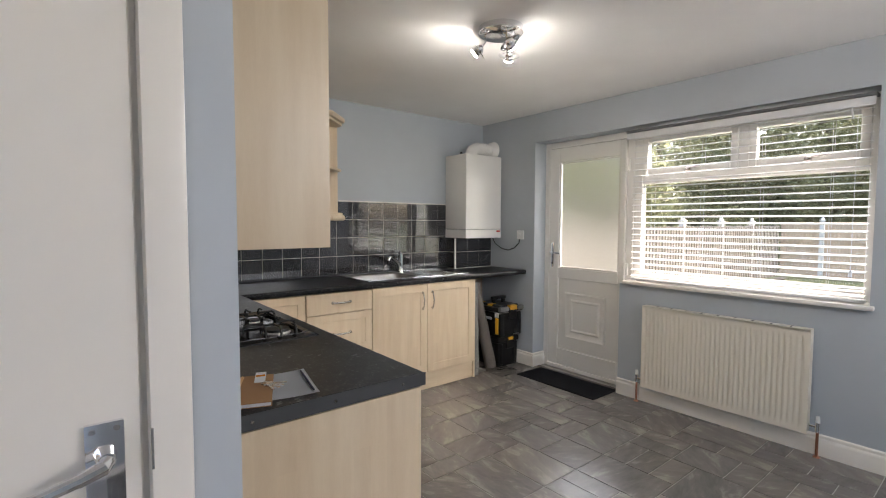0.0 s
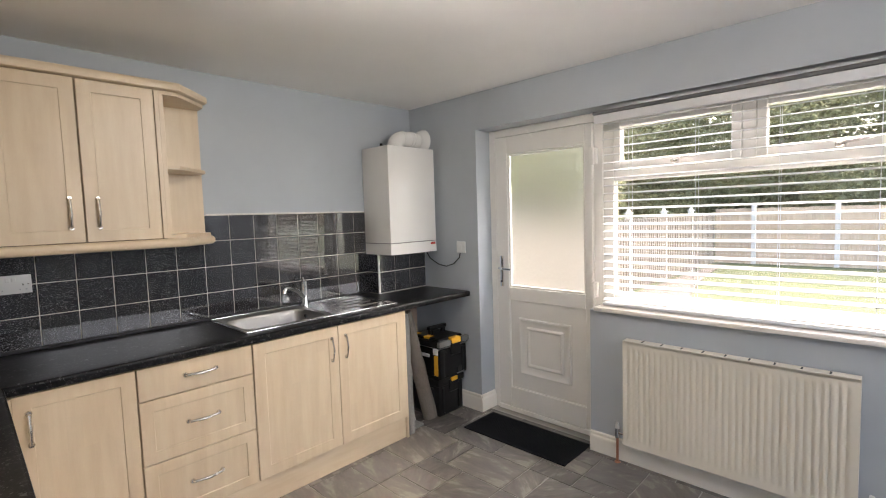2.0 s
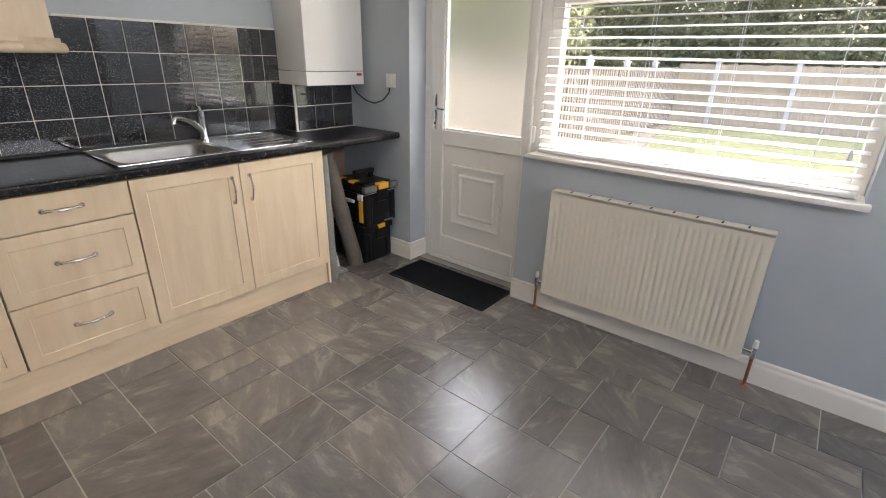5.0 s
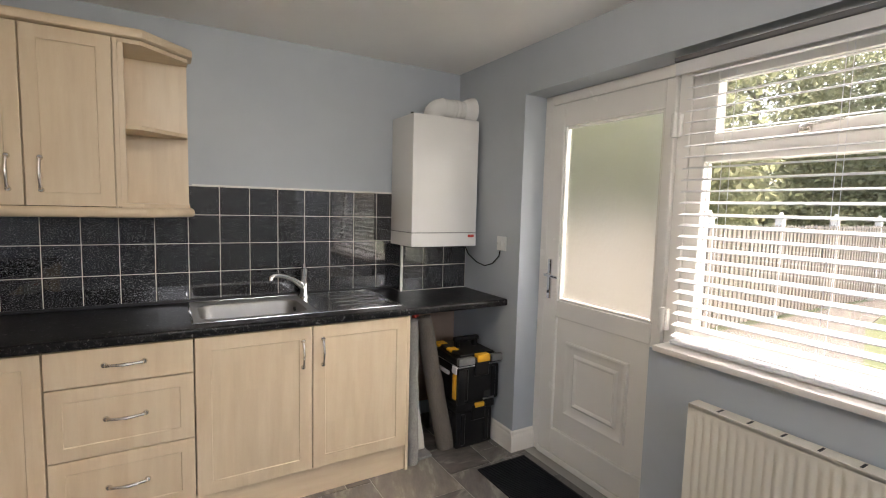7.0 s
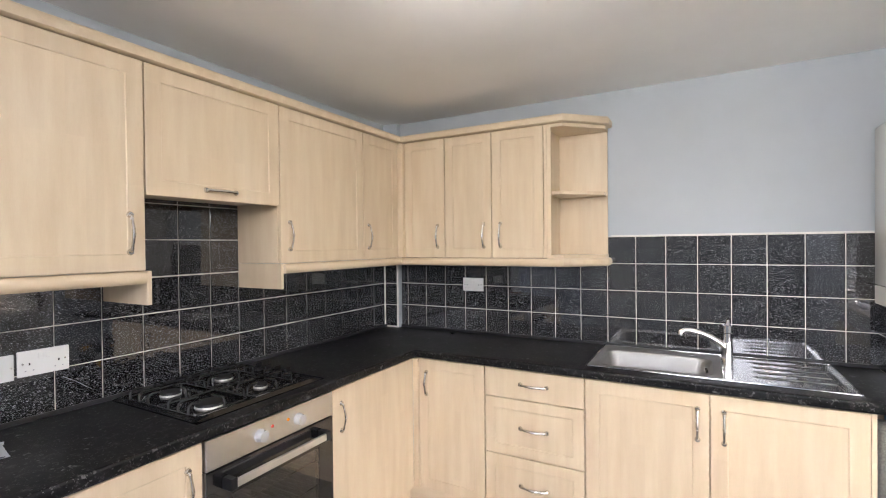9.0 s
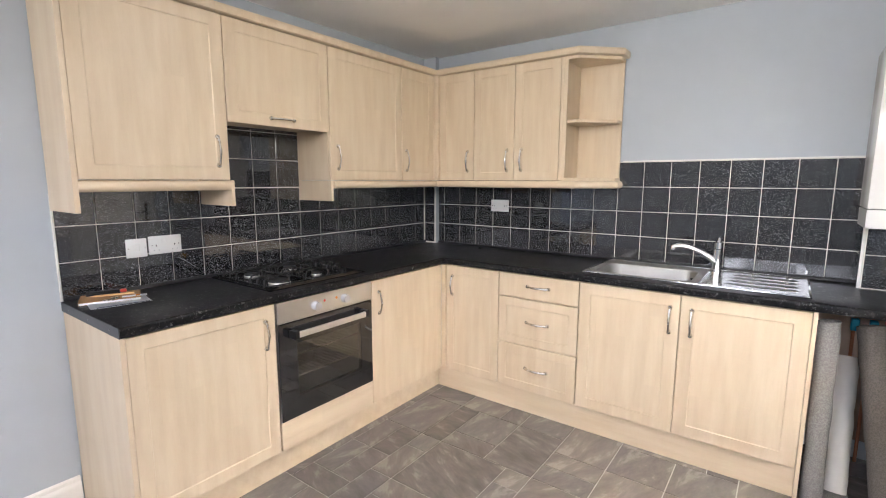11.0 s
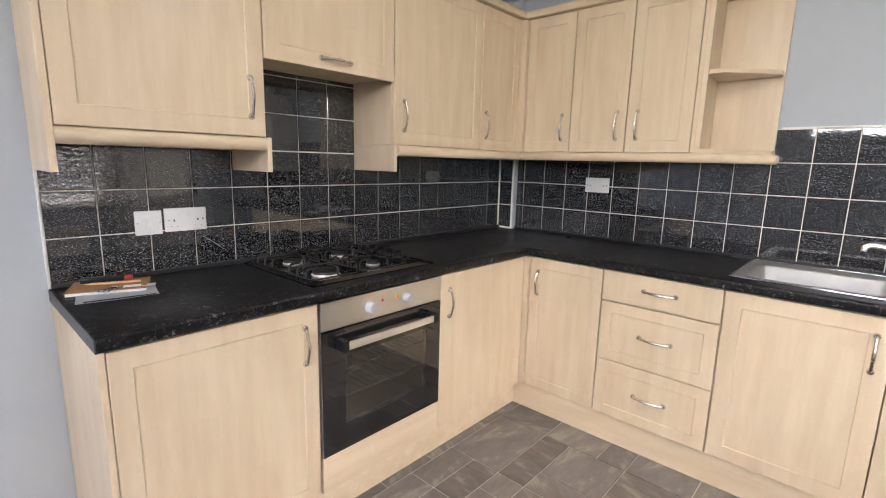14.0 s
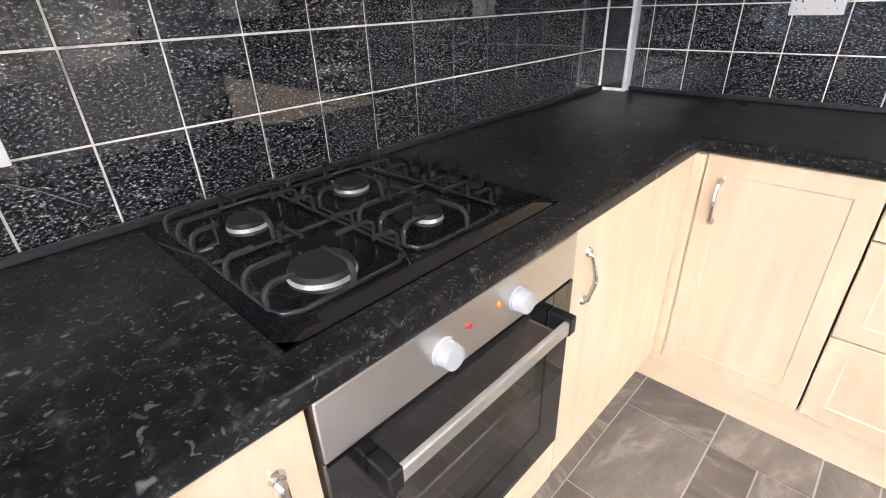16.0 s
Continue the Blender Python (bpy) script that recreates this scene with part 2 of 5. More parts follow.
def glass_material(name, rough=0.0, tint=(1, 1, 1), ior=1.45):
    m = mat(name, tint, rough)
    bsdf(m).inputs["Transmission Weight"].default_value = 1.0
    bsdf(m).inputs["IOR"].default_value = ior
    return m


GLASS = glass_material("clear window glass", 0.0, (0.97, 0.99, 0.98))
FROST = glass_material("obscured door glass", 0.34, (0.84, 0.87, 0.85), 1.4)
bump(FROST, noise_of(FROST, coords(FROST, (1, 1, 0.6)), 55, 3), 0.35, 0.004)
OVENGLASS = glass_material("tinted oven glass", 0.02, (0.75, 0.73, 0.7), 1.9)
CAVITY = paint("grey oven enamel", (0.13, 0.13, 0.135), 0.35, 0.2, 200, 0.1)
BULB = mat("lit bulb", (1, 1, 1), 0.3)
bsdf(BULB).inputs["Emission Color"].default_value = (1.0, 0.95, 0.86, 1)
bsdf(BULB).inputs["Emission Strength"].default_value = 30.0

# ---- building helpers ----
def ring_frame(outer, inner, y0, y1):
    """A flat frame in the x-z plane with one opening, as one closed mesh."""
    bm = bmesh.new()
    def loop(r, y):
        x0, x1, z0, z1 = r
        return [bm.verts.new(p) for p in ((x0, y, z0), (x1, y, z0), (x1, y, z1), (x0, y, z1))]
    of, nf, ob, nb = loop(outer, y0), loop(inner, y0), loop(outer, y1), loop(inner, y1)
    for k in range(4):
        q = (k + 1) % 4
        for f in ((of[k], of[q], nf[q], nf[k]), (ob[q], ob[k], nb[k], nb[q]), (of[q], of[k], ob[k], ob[q]), (nf[k], nf[q], nb[q], nb[k])):
            bm.faces.new(f)
    return bm


def box(bm, x0, x1, y0, y1, z0, z1, bev=0.0, seg=1):
    res = bmesh.ops.create_cube(bm, size=1.0)
    vs = res["verts"]
    bmesh.ops.scale(bm, vec=(x1 - x0, y1 - y0, z1 - z0), verts=vs)
    bmesh.ops.translate(bm, vec=((x0 + x1) / 2, (y0 + y1) / 2, (z0 + z1) / 2), verts=vs)
    if bev:
        es = list({e for v in vs for e in v.link_edges})
        bmesh.ops.bevel(bm, geom=es, offset=bev, segments=seg, affect="EDGES", profile=0.6)
    return bm


def boxes(*rows, bev=0.0, seg=1):
    bm = bmesh.new()
    for r in rows:
        box(bm, *r, bev=bev, seg=seg)
    return bm


def cyl(bm, r0, r1, a, b, seg=20, cap=True):
    """A cone or cylinder from the point a to the point b."""
    a, b = Vector(a), Vector(b)
    m = Matrix.Translation((a + b) / 2) @ (b - a).to_track_quat("Z", "Y").to_matrix().to_4x4()
    bmesh.ops.create_cone(bm, cap_ends=cap, segments=seg, radius1=r0, radius2=r1, depth=(b - a).length, matrix=m)
    return bm


def tube(bm, points, radius, seg=8, flat=1.0):
    """A round bar along points; radius may be one number or one for each point."""
    pts = [Vector(p) for p in points]
    rs = radius if isinstance(radius, (list, tuple)) else [radius] * len(pts)
    rings, up = [], None
    for i, p in enumerate(pts):
        t = (pts[min(i + 1, len(pts) - 1)] - pts[max(i - 1, 0)]).normalized()
        if up is None:
            up = t.orthogonal().normalized()
        up = (up - t * up.dot(t)).normalized()
        side = t.cross(up)
        rings.append([bm.verts.new(p + (up * math.cos(2 * math.pi * k / seg) + side * math.sin(2 * math.pi * k / seg) * flat) * rs[i]) for k in range(seg)])
    for a, b in zip(rings, rings[1:]):
        for k in range(seg):
            bm.faces.new((a[k], a[(k + 1) % seg], b[(k + 1) % seg], b[k]))
    bm.faces.new(rings[0][::-1])
    bm.faces.new(rings[-1])
    return bm


def extrude_profile(bm, profile, a, b, out):
    """A moulding: profile of (out, up) pairs carried from a to b, out being the horizontal way it stands off."""
    a, b, out = Vector(a), Vector(b), Vector(out)
    ends = [[bm.verts.new(p + out * u + Vector((0, 0, w))) for u, w in profile] for p in (a, b)]
    n = len(profile)
    for k in range(n):
        bm.faces.new((ends[0][k], ends[0][(k + 1) % n], ends[1][(k + 1) % n], ends[1][k]))
    bm.faces.new(ends[0][::-1])
    bm.faces.new(ends[1])
    return bm


def prism(bm, outline, z0, z1):
    lo = [bm.verts.new((x, y, z0)) for x, y in outline]
    hi = [bm.verts.new((x, y, z1)) for x, y in outline]
    n = len(outline)
    for k in range(n):
        bm.faces.new((lo[k], lo[(k + 1) % n], hi[(k + 1) % n], hi[k]))
    bm.faces.new(lo[::-1])
    bm.faces.new(hi)
    return bm


def to_mesh(name, bm, material, smooth=None):
    bmesh.ops.recalc_face_normals(bm, faces=bm.faces)
    me = bpy.data.meshes.new(name)
    bm.to_mesh(me)
    bm.free()
    me.materials.append(material)
    if smooth is not None:
        me.shade_smooth()
        me.set_sharp_from_angle(angle=radians(smooth))
    return me


def part(name, bm, material, parent=None, label="", smooth=35):
    ob = new(name, to_mesh(name, bm, material, smooth))
    ob.parent = parent
    if label:
        ob["label"] = label
    return ob


def thing(name, label, category, m=None, group=""):
    ob = new(name)
    ob.empty_display_size = 0.1
    if m is not None:
        ob.matrix_basis = m
    return tagged(ob, label, category, group)


def structure(name, bm, material, label, category, smooth=None):
    return tagged(part(name, bm, material, smooth=smooth), label, category, kind="structure")


def piece(name, me, parent, loc, rot=(0, 0, 0), scale=(1, 1, 1)):
    ob = new(name, me)
    ob.parent = parent
    ob.location, ob.rotation_euler, ob.scale = loc, [radians(a) for a in rot], scale
    return ob

# ---- the room ----
XW, XE, YN, YS, ZC = 0.340, 3.545, 3.645, -1.35, 2.362     # hob wall, door wall, sink wall, far end, ceiling
YH = 0.835                                               # face of the hall wall with the cupboard door
XT, YT = 0.350, 3.637                                    # tile faces lie 8 mm proud

wall_north = structure("wall_north", boxes((XW - 0.1, XE + 0.3, YN, YN + 0.25, -0.05, ZC + 0.1)), WALL, "blue-grey painted kitchen wall behind the sink", "wall")
wall_west = structure("wall_west", boxes((XW - 0.1, XW, YH, YN, -0.05, ZC + 0.1)), WALL, "blue-grey painted partition wall behind the hob", "wall")
wall_east = structure("wall_east", boxes((XE, XE + 0.3, YS, 0.57, -0.2, ZC + 0.1), (XE, XE + 0.3, 0.57, 2.06, -0.2, 0.885), (XE, XE + 0.3, 0.57, 2.94, 2.10, ZC + 0.1), (XE, XE + 0.3, 2.94, YN, -0.2, ZC + 0.1)), WALL, "blue-grey outer wall with door and window opening", "wall")
# the end wall is unseen; its high opening is added to admit fill light
wall_south = structure("wall_south", boxes((-1.25, 1.5, YS - 0.15, YS, -0.05, ZC + 0.1), (1.5, 3.4, YS - 0.15, YS, -0.05, 1.81), (1.5, 3.4, YS - 0.15, YS, 2.33, ZC + 0.1), (3.4, XE + 0.3, YS - 0.15, YS, -0.05, ZC + 0.1)), WALL, "unseen blue-grey end wall with an opening added for fill light", "wall")
# unseen wall; doorway and warm colour are added to light the hall
wall_hall_west = structure("wall_hall_west", boxes((-1.25, -1.1, YS, -1.2, -0.05, ZC + 0.1), (-1.25, -1.1, -1.2, -0.4, -0.05, 0.1), (-1.25, -1.1, -1.2, -0.4, 2.25, ZC + 0.1), (-1.25, -1.1, -0.4, YH + 0.1, -0.05, ZC + 0.1)), WARM_BOUNCE, "unseen warm-tinted hall wall with a doorway added for light", "wall")
wall_hall = structure("wall_hall", boxes((0.268, XW - 0.1, YH, YH + 0.1, -0.05, ZC + 0.1), (-1.1, -0.66, YH, YH + 0.1, -0.05, ZC + 0.1), (-0.66, 0.268, YH, YH + 0.1, 2.08, ZC + 0.1)), WALL, "blue-grey hall wall round a cupboard door", "wall")
cupboard_back = structure("wall_cupboard", boxes((-0.9, XW - 0.1, YH + 0.5, YH + 0.55, -0.05, ZC + 0.1)), WALL, "plain wall closing the hall cupboard", "wall")
ceiling = structure("ceiling", boxes((-1.25, XE + 0.3, YS - 0.15, YN + 0.25, ZC, ZC + 0.12)), CEILING, "off-white painted ceiling", "ceiling")
floor = structure("floor", boxes((-1.25, XE + 0.25, YS - 0.15, YN + 0.2, -0.06, -0.0025)), JOINT, "grey slate-effect vinyl floor in random squares", "floor")

# pipe boxing in the corner and behind the boiler
corner_boxing = structure("wall_corner_boxing", boxes((XW, 0.456, 3.598, YN, 0.90, ZC)), WALL, "narrow boxed-in pipe in the kitchen corner", "boxing")
boiler_boxing = structure("wall_boiler_boxing", boxes((3.062, XE, 3.517, YN, 0.90, 1.9)), WALL, "boxed-in pipes under the boiler", "boxing")

SKIRT = [(0, 0), (0.018, 0), (0.018, 0.085), (0.014, 0.098), (0.010, 0.103), (0.009, 0.118), (0.004, 0.124), (0, 0.126)]


def skirting(a, b, out):
    structure("baseboard", extrude_profile(bmesh.new(), SKIRT, a, b, out), GLOSS, "cream moulded skirting board", "baseboard", 30)


skirting((XE, YS, 0), (XE, 2.06, 0), (-1, 0, 0))
skirting((XE, 2.925, 0), (XE, YN, 0), (-1, 0, 0))
skirting((XE - 0.018, 2.94, 0), (XE + 0.16, 2.94, 0), (0, -1, 0))
skirting((XW, YH, 0), (XW, 1.15, 0), (1, 0, 0))
skirting((-1.1, YS, 0), (XE, YS, 0), (0, 1, 0))
bare = structure("wall_bare_patch", boxes((2.92, XE - 0.002, YN - 0.012, YN, 0.1, 0.86)), BAREWALL, "unpainted brown plaster under the worktop", "wall")

# ---- outer door ----
def outer_door():
    root = tagged(part("door_1", boxes((3.70, 3.77, 2.885, 2.94, 0.0, 2.10), (3.70, 3.77, 2.045, 2.105, 0.0, 2.10), (3.70, 3.77, 2.105, 2.885, 2.045, 2.10), (3.69, 3.80, 2.105, 2.885, 0.0, 0.035), bev=0.004), UPVC), "closed white upvc back door with obscured glass and moulded panel", "door", kind="structure")
    y0, y1 = 2.112, 2.878
    leaf = part("leaf", boxes((3.69, 3.75, y0, 2.163, 0.04, 2.04), (3.69, 3.75, 2.772, y1, 0.04, 2.04), (3.69, 3.75, 2.163, 2.772, 1.915, 2.04), (3.69, 3.75, 2.163, 2.772, 0.846, 0.945), (3.69, 3.75, 2.163, 2.772, 0.04, 0.189), bev=0.004), UPVC, root)
    part("pane", boxes((3.722, 3.736, 2.163, 2.772, 0.945, 1.915)), FROST, leaf, "obscured textured glass pane")
    part("glazing_bead", boxes((3.697, 3.722, 2.163, 2.177, 0.945, 1.915), (3.697, 3.722, 2.758, 2.772, 0.945, 1.915), (3.697, 3.722, 2.177, 2.758, 1.901, 1.915), (3.697, 3.722, 2.177, 2.758, 0.945, 0.959), bev=0.004), UPVC, leaf)
    bm = boxes((3.706, 3.74, 2.165, 2.770, 0.191, 0.844))
    def raised(steps):
        """Nested rectangles (y0, y1, z0, z1, x) joined by sloping faces, closed by the last."""
        loops = [[bm.verts.new((x, y, z)) for y, z in ((ya, za), (yb, za), (yb, zb), (ya, zb))] for ya, yb, za, zb, x in steps]
        for p, q in zip(loops, loops[1:]):
            for k in range(4):
                bm.faces.new((p[k], p[(k + 1) % 4], q[(k + 1) % 4], q[k]))
        bm.faces.new(loops[-1])
    rings = ((0.0, 3.705), (0.004, 3.692), (0.012, 3.690), (0.038, 3.703), (0.060, 3.705), (0.066, 3.698), (0.074, 3.694), (0.082, 3.698), (0.088, 3.703))
    raised([(2.275 + o, 2.694 - o, 0.302 + o, 0.722 - o, x) for o, x in rings])
    part("lower_panel", bm, UPVC, leaf, "moulded lower panel with raised square")
    lever = part("door_handle", boxes((3.678, 3.69, 2.815, 2.845, 0.945, 1.175), bev=0.005, seg=2), CHROME, leaf, "white and chrome lever handle")
    part("lever", tube(bmesh.new(), [(3.682, 2.83, 1.085), (3.645, 2.83, 1.085), (3.640, 2.82, 1.085), (3.640, 2.72, 1.08)], 0.008), CHROME, lever)
    part("keyhole", cyl(bmesh.new(), 0.008, 0.008, (3.674, 2.83, 0.985), (3.68, 2.83, 0.985)), DARKSLOT, lever)
    for z in (0.3, 0.985, 1.83):
        h = part("hinge", boxes((3.672, 3.70, 2.075, 2.12, z - 0.05, z + 0.05), bev=0.005), UPVC, root)
        cyl_bm = cyl(bmesh.new(), 0.011, 0.011, (3.672, 2.098, z - 0.052), (3.672, 2.098, z + 0.052))
        part("knuckle", cyl_bm, UPVC, h)
    return root


outer_door()

# ---- window ----
def window():
    x0, x1 = 3.70, 3.765
    Y0, Y1, Z0, Z1 = 0.57, 2.043, 0.90, 2.10
    root = tagged(part("window_1", boxes((x0, x1, Y0, 0.625, Z0, Z1), (x0, x1, 1.975, Y1, Z0, Z1), (x0, x1, 0.625, 1.975, Z0, 0.965), (x0, x1, 0.625, 1.975, 2.03, Z1), (x0, x1, 0.625, 1.975, 1.665, 1.735), (x0, x1, 1.235, 1.30, 1.735, 2.03), bev=0.004), UPVC), "white upvc window with two top openers", "window", kind="structure")
    p = part("pane", boxes((3.728, 3.736, 0.625, 1.975, 0.965, 1.665)), GLASS, root, "large clear lower pane")
    p.visible_shadow = False
    for a, b in ((0.625, 1.235), (1.30, 1.975)):
        s = part("opener", boxes((3.69, 3.75, a, a + 0.045, 1.735, 2.03), (3.69, 3.75, b - 0.045, b, 1.735, 2.03), (3.69, 3.75, a + 0.045, b - 0.045, 1.735, 1.78), (3.69, 3.75, a + 0.045, b - 0.045, 1.985, 2.03), bev=0.004), UPVC, root, "top-hung opening light")
        g = part("pane", boxes((3.72, 3.728, a + 0.045, b - 0.045, 1.78, 1.985)), GLASS, s)
        g.visible_shadow = False
        c = (a + b) / 2 - 0.02
        bm = boxes((3.672, 3.69, c - 0.02, c + 0.02, 1.742, 1.768), bev=0.004)
        tube(bm, [(3.672, c, 1.756), (3.655, c, 1.758), (3.650, c - 0.02, 1.764), (3.648, c - 0.12, 1.772)], 0.007)
        part("window_handle", bm, NICKEL, s, "cranked metal window handle")
    sill = part("window_sill", boxes((3.508, 3.70, 0.55, 2.022, 0.885, 0.91), bev=0.006, seg=2), GLOSS, root, "white painted window board")
    return root


window()

# ---- venetian blind ----
def blind():
    root = thing("venetian_blind", "open white wooden venetian blind hanging in the window", "blind", pose(3.60, 1.29, 0.91))
    part("headrail", boxes((-0.050, 0.03, -0.705, 0.748, 1.143, 1.162), bev=0.003), RAILGREY, root, "dark grey headrail")
    part("valance", boxes((-0.046, -0.034, -0.70, 0.742, 1.092, 1.141), bev=0.004, seg=2), BLIND, root, "white wooden valance board")
    for y in (-0.56, 0.0, 0.56):
        part("valance_clip", boxes((-0.034, -0.018, y - 0.012, y + 0.012, 1.120, 1.145)), BLIND, root)
    bm = bmesh.new()
    w, tilt = 0.025, radians(10)
    prof = [(-w, 0.0), (-w * 0.5, 0.0022), (0, 0.003), (w * 0.5, 0.0022), (w, 0.0)]
    loop = prof + [(x, z - 0.0028) for x, z in reversed(prof)]
    loop = [(x * math.cos(tilt) - z * math.sin(tilt), x * math.sin(tilt) + z * math.cos(tilt)) for x, z in loop]
    a = [bm.verts.new((x, -0.69, z)) for x, z in loop]
    b = [bm.verts.new((x, 0.70, z)) for x, z in loop]
    n = len(loop)
    for k in range(n):
        bm.faces.new((a[k], a[(k + 1) % n], b[(k + 1) % n], b[k]))
    bm.faces.new(a)
    bm.faces.new(b[::-1])
    me = to_mesh("slat", bm, BLIND, 35)
    z, k = 0.042, 0
    while z < 1.10:
        piece("slat", me, root, (random.uniform(-0.001, 0.001), random.uniform(-0.002, 0.002), z), (random.uniform(-0.15, 0.15), random.uniform(-2, 2), 0))
        z += 0.0455
    part("bottom_rail", boxes((-0.026, 0.026, -0.692, 0.702, 0.004, 0.022), bev=0.004), BLIND, root)
    for y in (-0.52, -0.17, 0.19, 0.54):
        t = part("ladder_cord", tube(bmesh.new(), [(-0.027, y, 0.01), (-0.027, y, 1.145)], 0.0011, 5), BLIND, root)
        part("cord", tube(bmesh.new(), [(0.027, y, 0.01), (0.027, y, 1.145)], 0.0011, 5), BLIND, t)
    c = part("pull_cord", tube(bmesh.new(), [(-0.05, -0.63, 1.10), (-0.052, -0.63, 0.18)], 0.0013, 5), BLIND, root)
    part("tassel", cyl(bmesh.new(), 0.010, 0.006, (-0.052, -0.63, 0.15), (-0.052, -0.63, 0.19), 12), BLIND, c)
    part("tilt_wand", tube(bmesh.new(), [(-0.05, -0.60, 1.09), (-0.052, -0.61, 1.03)], 0.005, 8), PLASTIC, root)


blind()

# ---- hall cupboard door ----
def hall_door():
    root = tagged(part("door_2", boxes((0.212, 0.268, YH - 0.016, YH + 0.1, 0.0, 2.08), (-0.66, -0.60, YH - 0.016, YH + 0.1, 0.0, 2.08), (-0.60, 0.212, YH - 0.016, YH + 0.1, 2.02, 2.08), bev=0.006, seg=2), GLOSS), "closed white painted hall door with chrome lever handle", "door", kind="structure")
    leaf = part("leaf", boxes((-0.595, 0.204, YH + 0.0, YH + 0.04, 0.008, 2.014), bev=0.003), GLOSS, root)
    part("door_stop", boxes((0.204, 0.2119, YH + 0.012, YH + 0.045, 0.0, 2.02)), GLOSS, root)
    plate = part("door_handle", boxes((0.136, 0.182, YH - 0.009, YH, 0.93, 1.08), bev=0.003, seg=2), CHROME, leaf, "chrome lever handle on a back plate")
    bm = bmesh.new()
    cyl(bm, 0.014, 0.011, (0.159, YH - 0.009, 1.035), (0.159, YH - 0.034, 1.035))
    tube(bm, [(0.159, YH - 0.034, 1.035), (0.155, YH - 0.046, 1.033), (0.13, YH - 0.05, 1.026), (0.09, YH - 0.05, 1.016), (0.06, YH - 0.048, 1.012)], [0.010, 0.010, 0.009, 0.008, 0.008], 10)
    part("lever", bm, CHROME, plate)
    for x, z in ((0.145, 1.07), (0.173, 1.07)):
        part("screw", cyl(bmesh.new(), 0.004, 0.004, (x, YH - 0.0105, z), (x, YH - 0.008, z), 10), NICKEL, plate)
    part("keep", boxes((0.2125, 0.2155, YH - 0.018, YH - 0.006, 1.0, 1.06)), NICKEL, root, "small metal latch keep")


hall_door()

# ---- kitchen fronts ----
def slab(x0, x1, z0, z1, th=0.02, stile=0.0):
    """A door or drawer front facing -y at y = 0; with a stile it has a sunk panel."""
    bm = bmesh.new()
    box(bm, x0, x1, 0, th, z0, z1, bev=0.002)
    if stile:
        f = min(bm.faces, key=lambda q: q.calc_center_median().y)
        bmesh.ops.inset_region(bm, faces=[f], thickness=stile - 0.002, depth=0)
        bmesh.ops.inset_region(bm, faces=[f], thickness=0.004, depth=-0.0035)
    return bm


def bow(a, b, out=0.022):
    """A bow handle between two fixing points on a front at y = 0."""
    a, b = Vector(a), Vector(b)
    d = (b - a).normalized()
    o = Vector((0, -1, 0))
    pts = [a + o * 0.002, a + o * 0.012 + d * 0.004, a + o * (out - 0.006) + d * 0.018, a + o * out + d * 0.04, (a + b) / 2 + o * (out + 0.003), b + o * out - d * 0.04, b + o * (out - 0.006) - d * 0.018, b + o * 0.012 - d * 0.004, b + o * 0.002]
    bm = tube(bmesh.new(), pts, [0.0095, 0.0075, 0.0058, 0.0062, 0.0076, 0.0062, 0.0058, 0.0075, 0.0095], 10, 0.8)
    for p, s in ((a, -1), (b, 1)):
        cyl(bm, 0.0115, 0.0085, p + d * s * 0.004, p + d * s * 0.004 + o * 0.007, 16)
    return bm


def front(root, x0, x1, z0, z1, grip, stile=0.075, name="door"):
    d = part(name, slab(x0, x1, z0, z1, 0.019, stile), MAPLE, root)
    if grip:
        part("handle", bow(*grip), NICKEL, d, "satin nickel bow handle")
    return d


def base_body(root, w, depth=0.56, z0=0.145, z1=0.868, x0=0.0):
    return part("body", boxes((x0 + 0.001, x0 + 0.019, 0.022, depth, z0, z1), (x0 + w - 0.019, x0 + w - 0.001, 0.022, depth, z0, z1), (x0 + 0.019, x0 + w - 0.019, 0.022, depth, z0, z0 + 0.018), (x0 + 0.019, x0 + w - 0.019, depth - 0.01, depth, z0 + 0.018, z1), (x0 + 0.019, x0 + w - 0.019, 0.022, 0.1, z1 - 0.018, z1)), CREAM, root)


XF, YF = 0.938, 3.047       # door faces of the hob run and of the sink run
ZB, ZT = 0.147, 0.866


def hob_unit(y, w, label, grip_x, stile=0.075):
    c = thing("base_cabinet", label, "cabinet", pose(XF, y, 0, 0, 0, 90), "base cabinets")
    base_body(c, w)
    front(c, 0.002, w - 0.002, ZB, ZT, ((grip_x, 0, 0.675), (grip_x, 0, 0.79)), stile)
    return c


c = hob_unit(1.172, 0.596, "pale maple base cabinet with bow handle, ending the run", 0.545)
part("end_panel", boxes((-0.0165, 0.0, 0.0, 0.585, 0.0, 0.868), bev=0.001), CREAM, c, "full-height pale end panel")
c = hob_unit(2.374, 0.655, "pale maple corner base cabinet beside the oven", 0.06, 0.0)


def sink_unit(x, label):
    return thing("base_cabinet", label, "cabinet", pose(x, YF, 0), "base cabinets")


c = sink_unit(0.966, "pale maple corner base cabinet with one framed door")
base_body(c, 0.397)
front(c, 0.002, 0.395, ZB, ZT, ((0.047, 0, 0.675), (0.047, 0, 0.79)))
part("corner_post", boxes((-0.029, 0.0, -0.019, 0.03, ZB, ZT), bev=0.001), CREAM, c)
c = sink_unit(1.365, "pale maple three-drawer base unit with bow handles")
base_body(c, 0.505)
for z0, z1, st in ((0.722, ZT, 0.0), (0.432, 0.717, 0.072), (ZB, 0.427, 0.072)):
    zm = (z0 + z1) / 2
    front(c, 0.002, 0.503, z0, z1, ((0.195, 0, zm + 0.003), (0.322, 0, zm + 0.003)), st, "drawer_front")
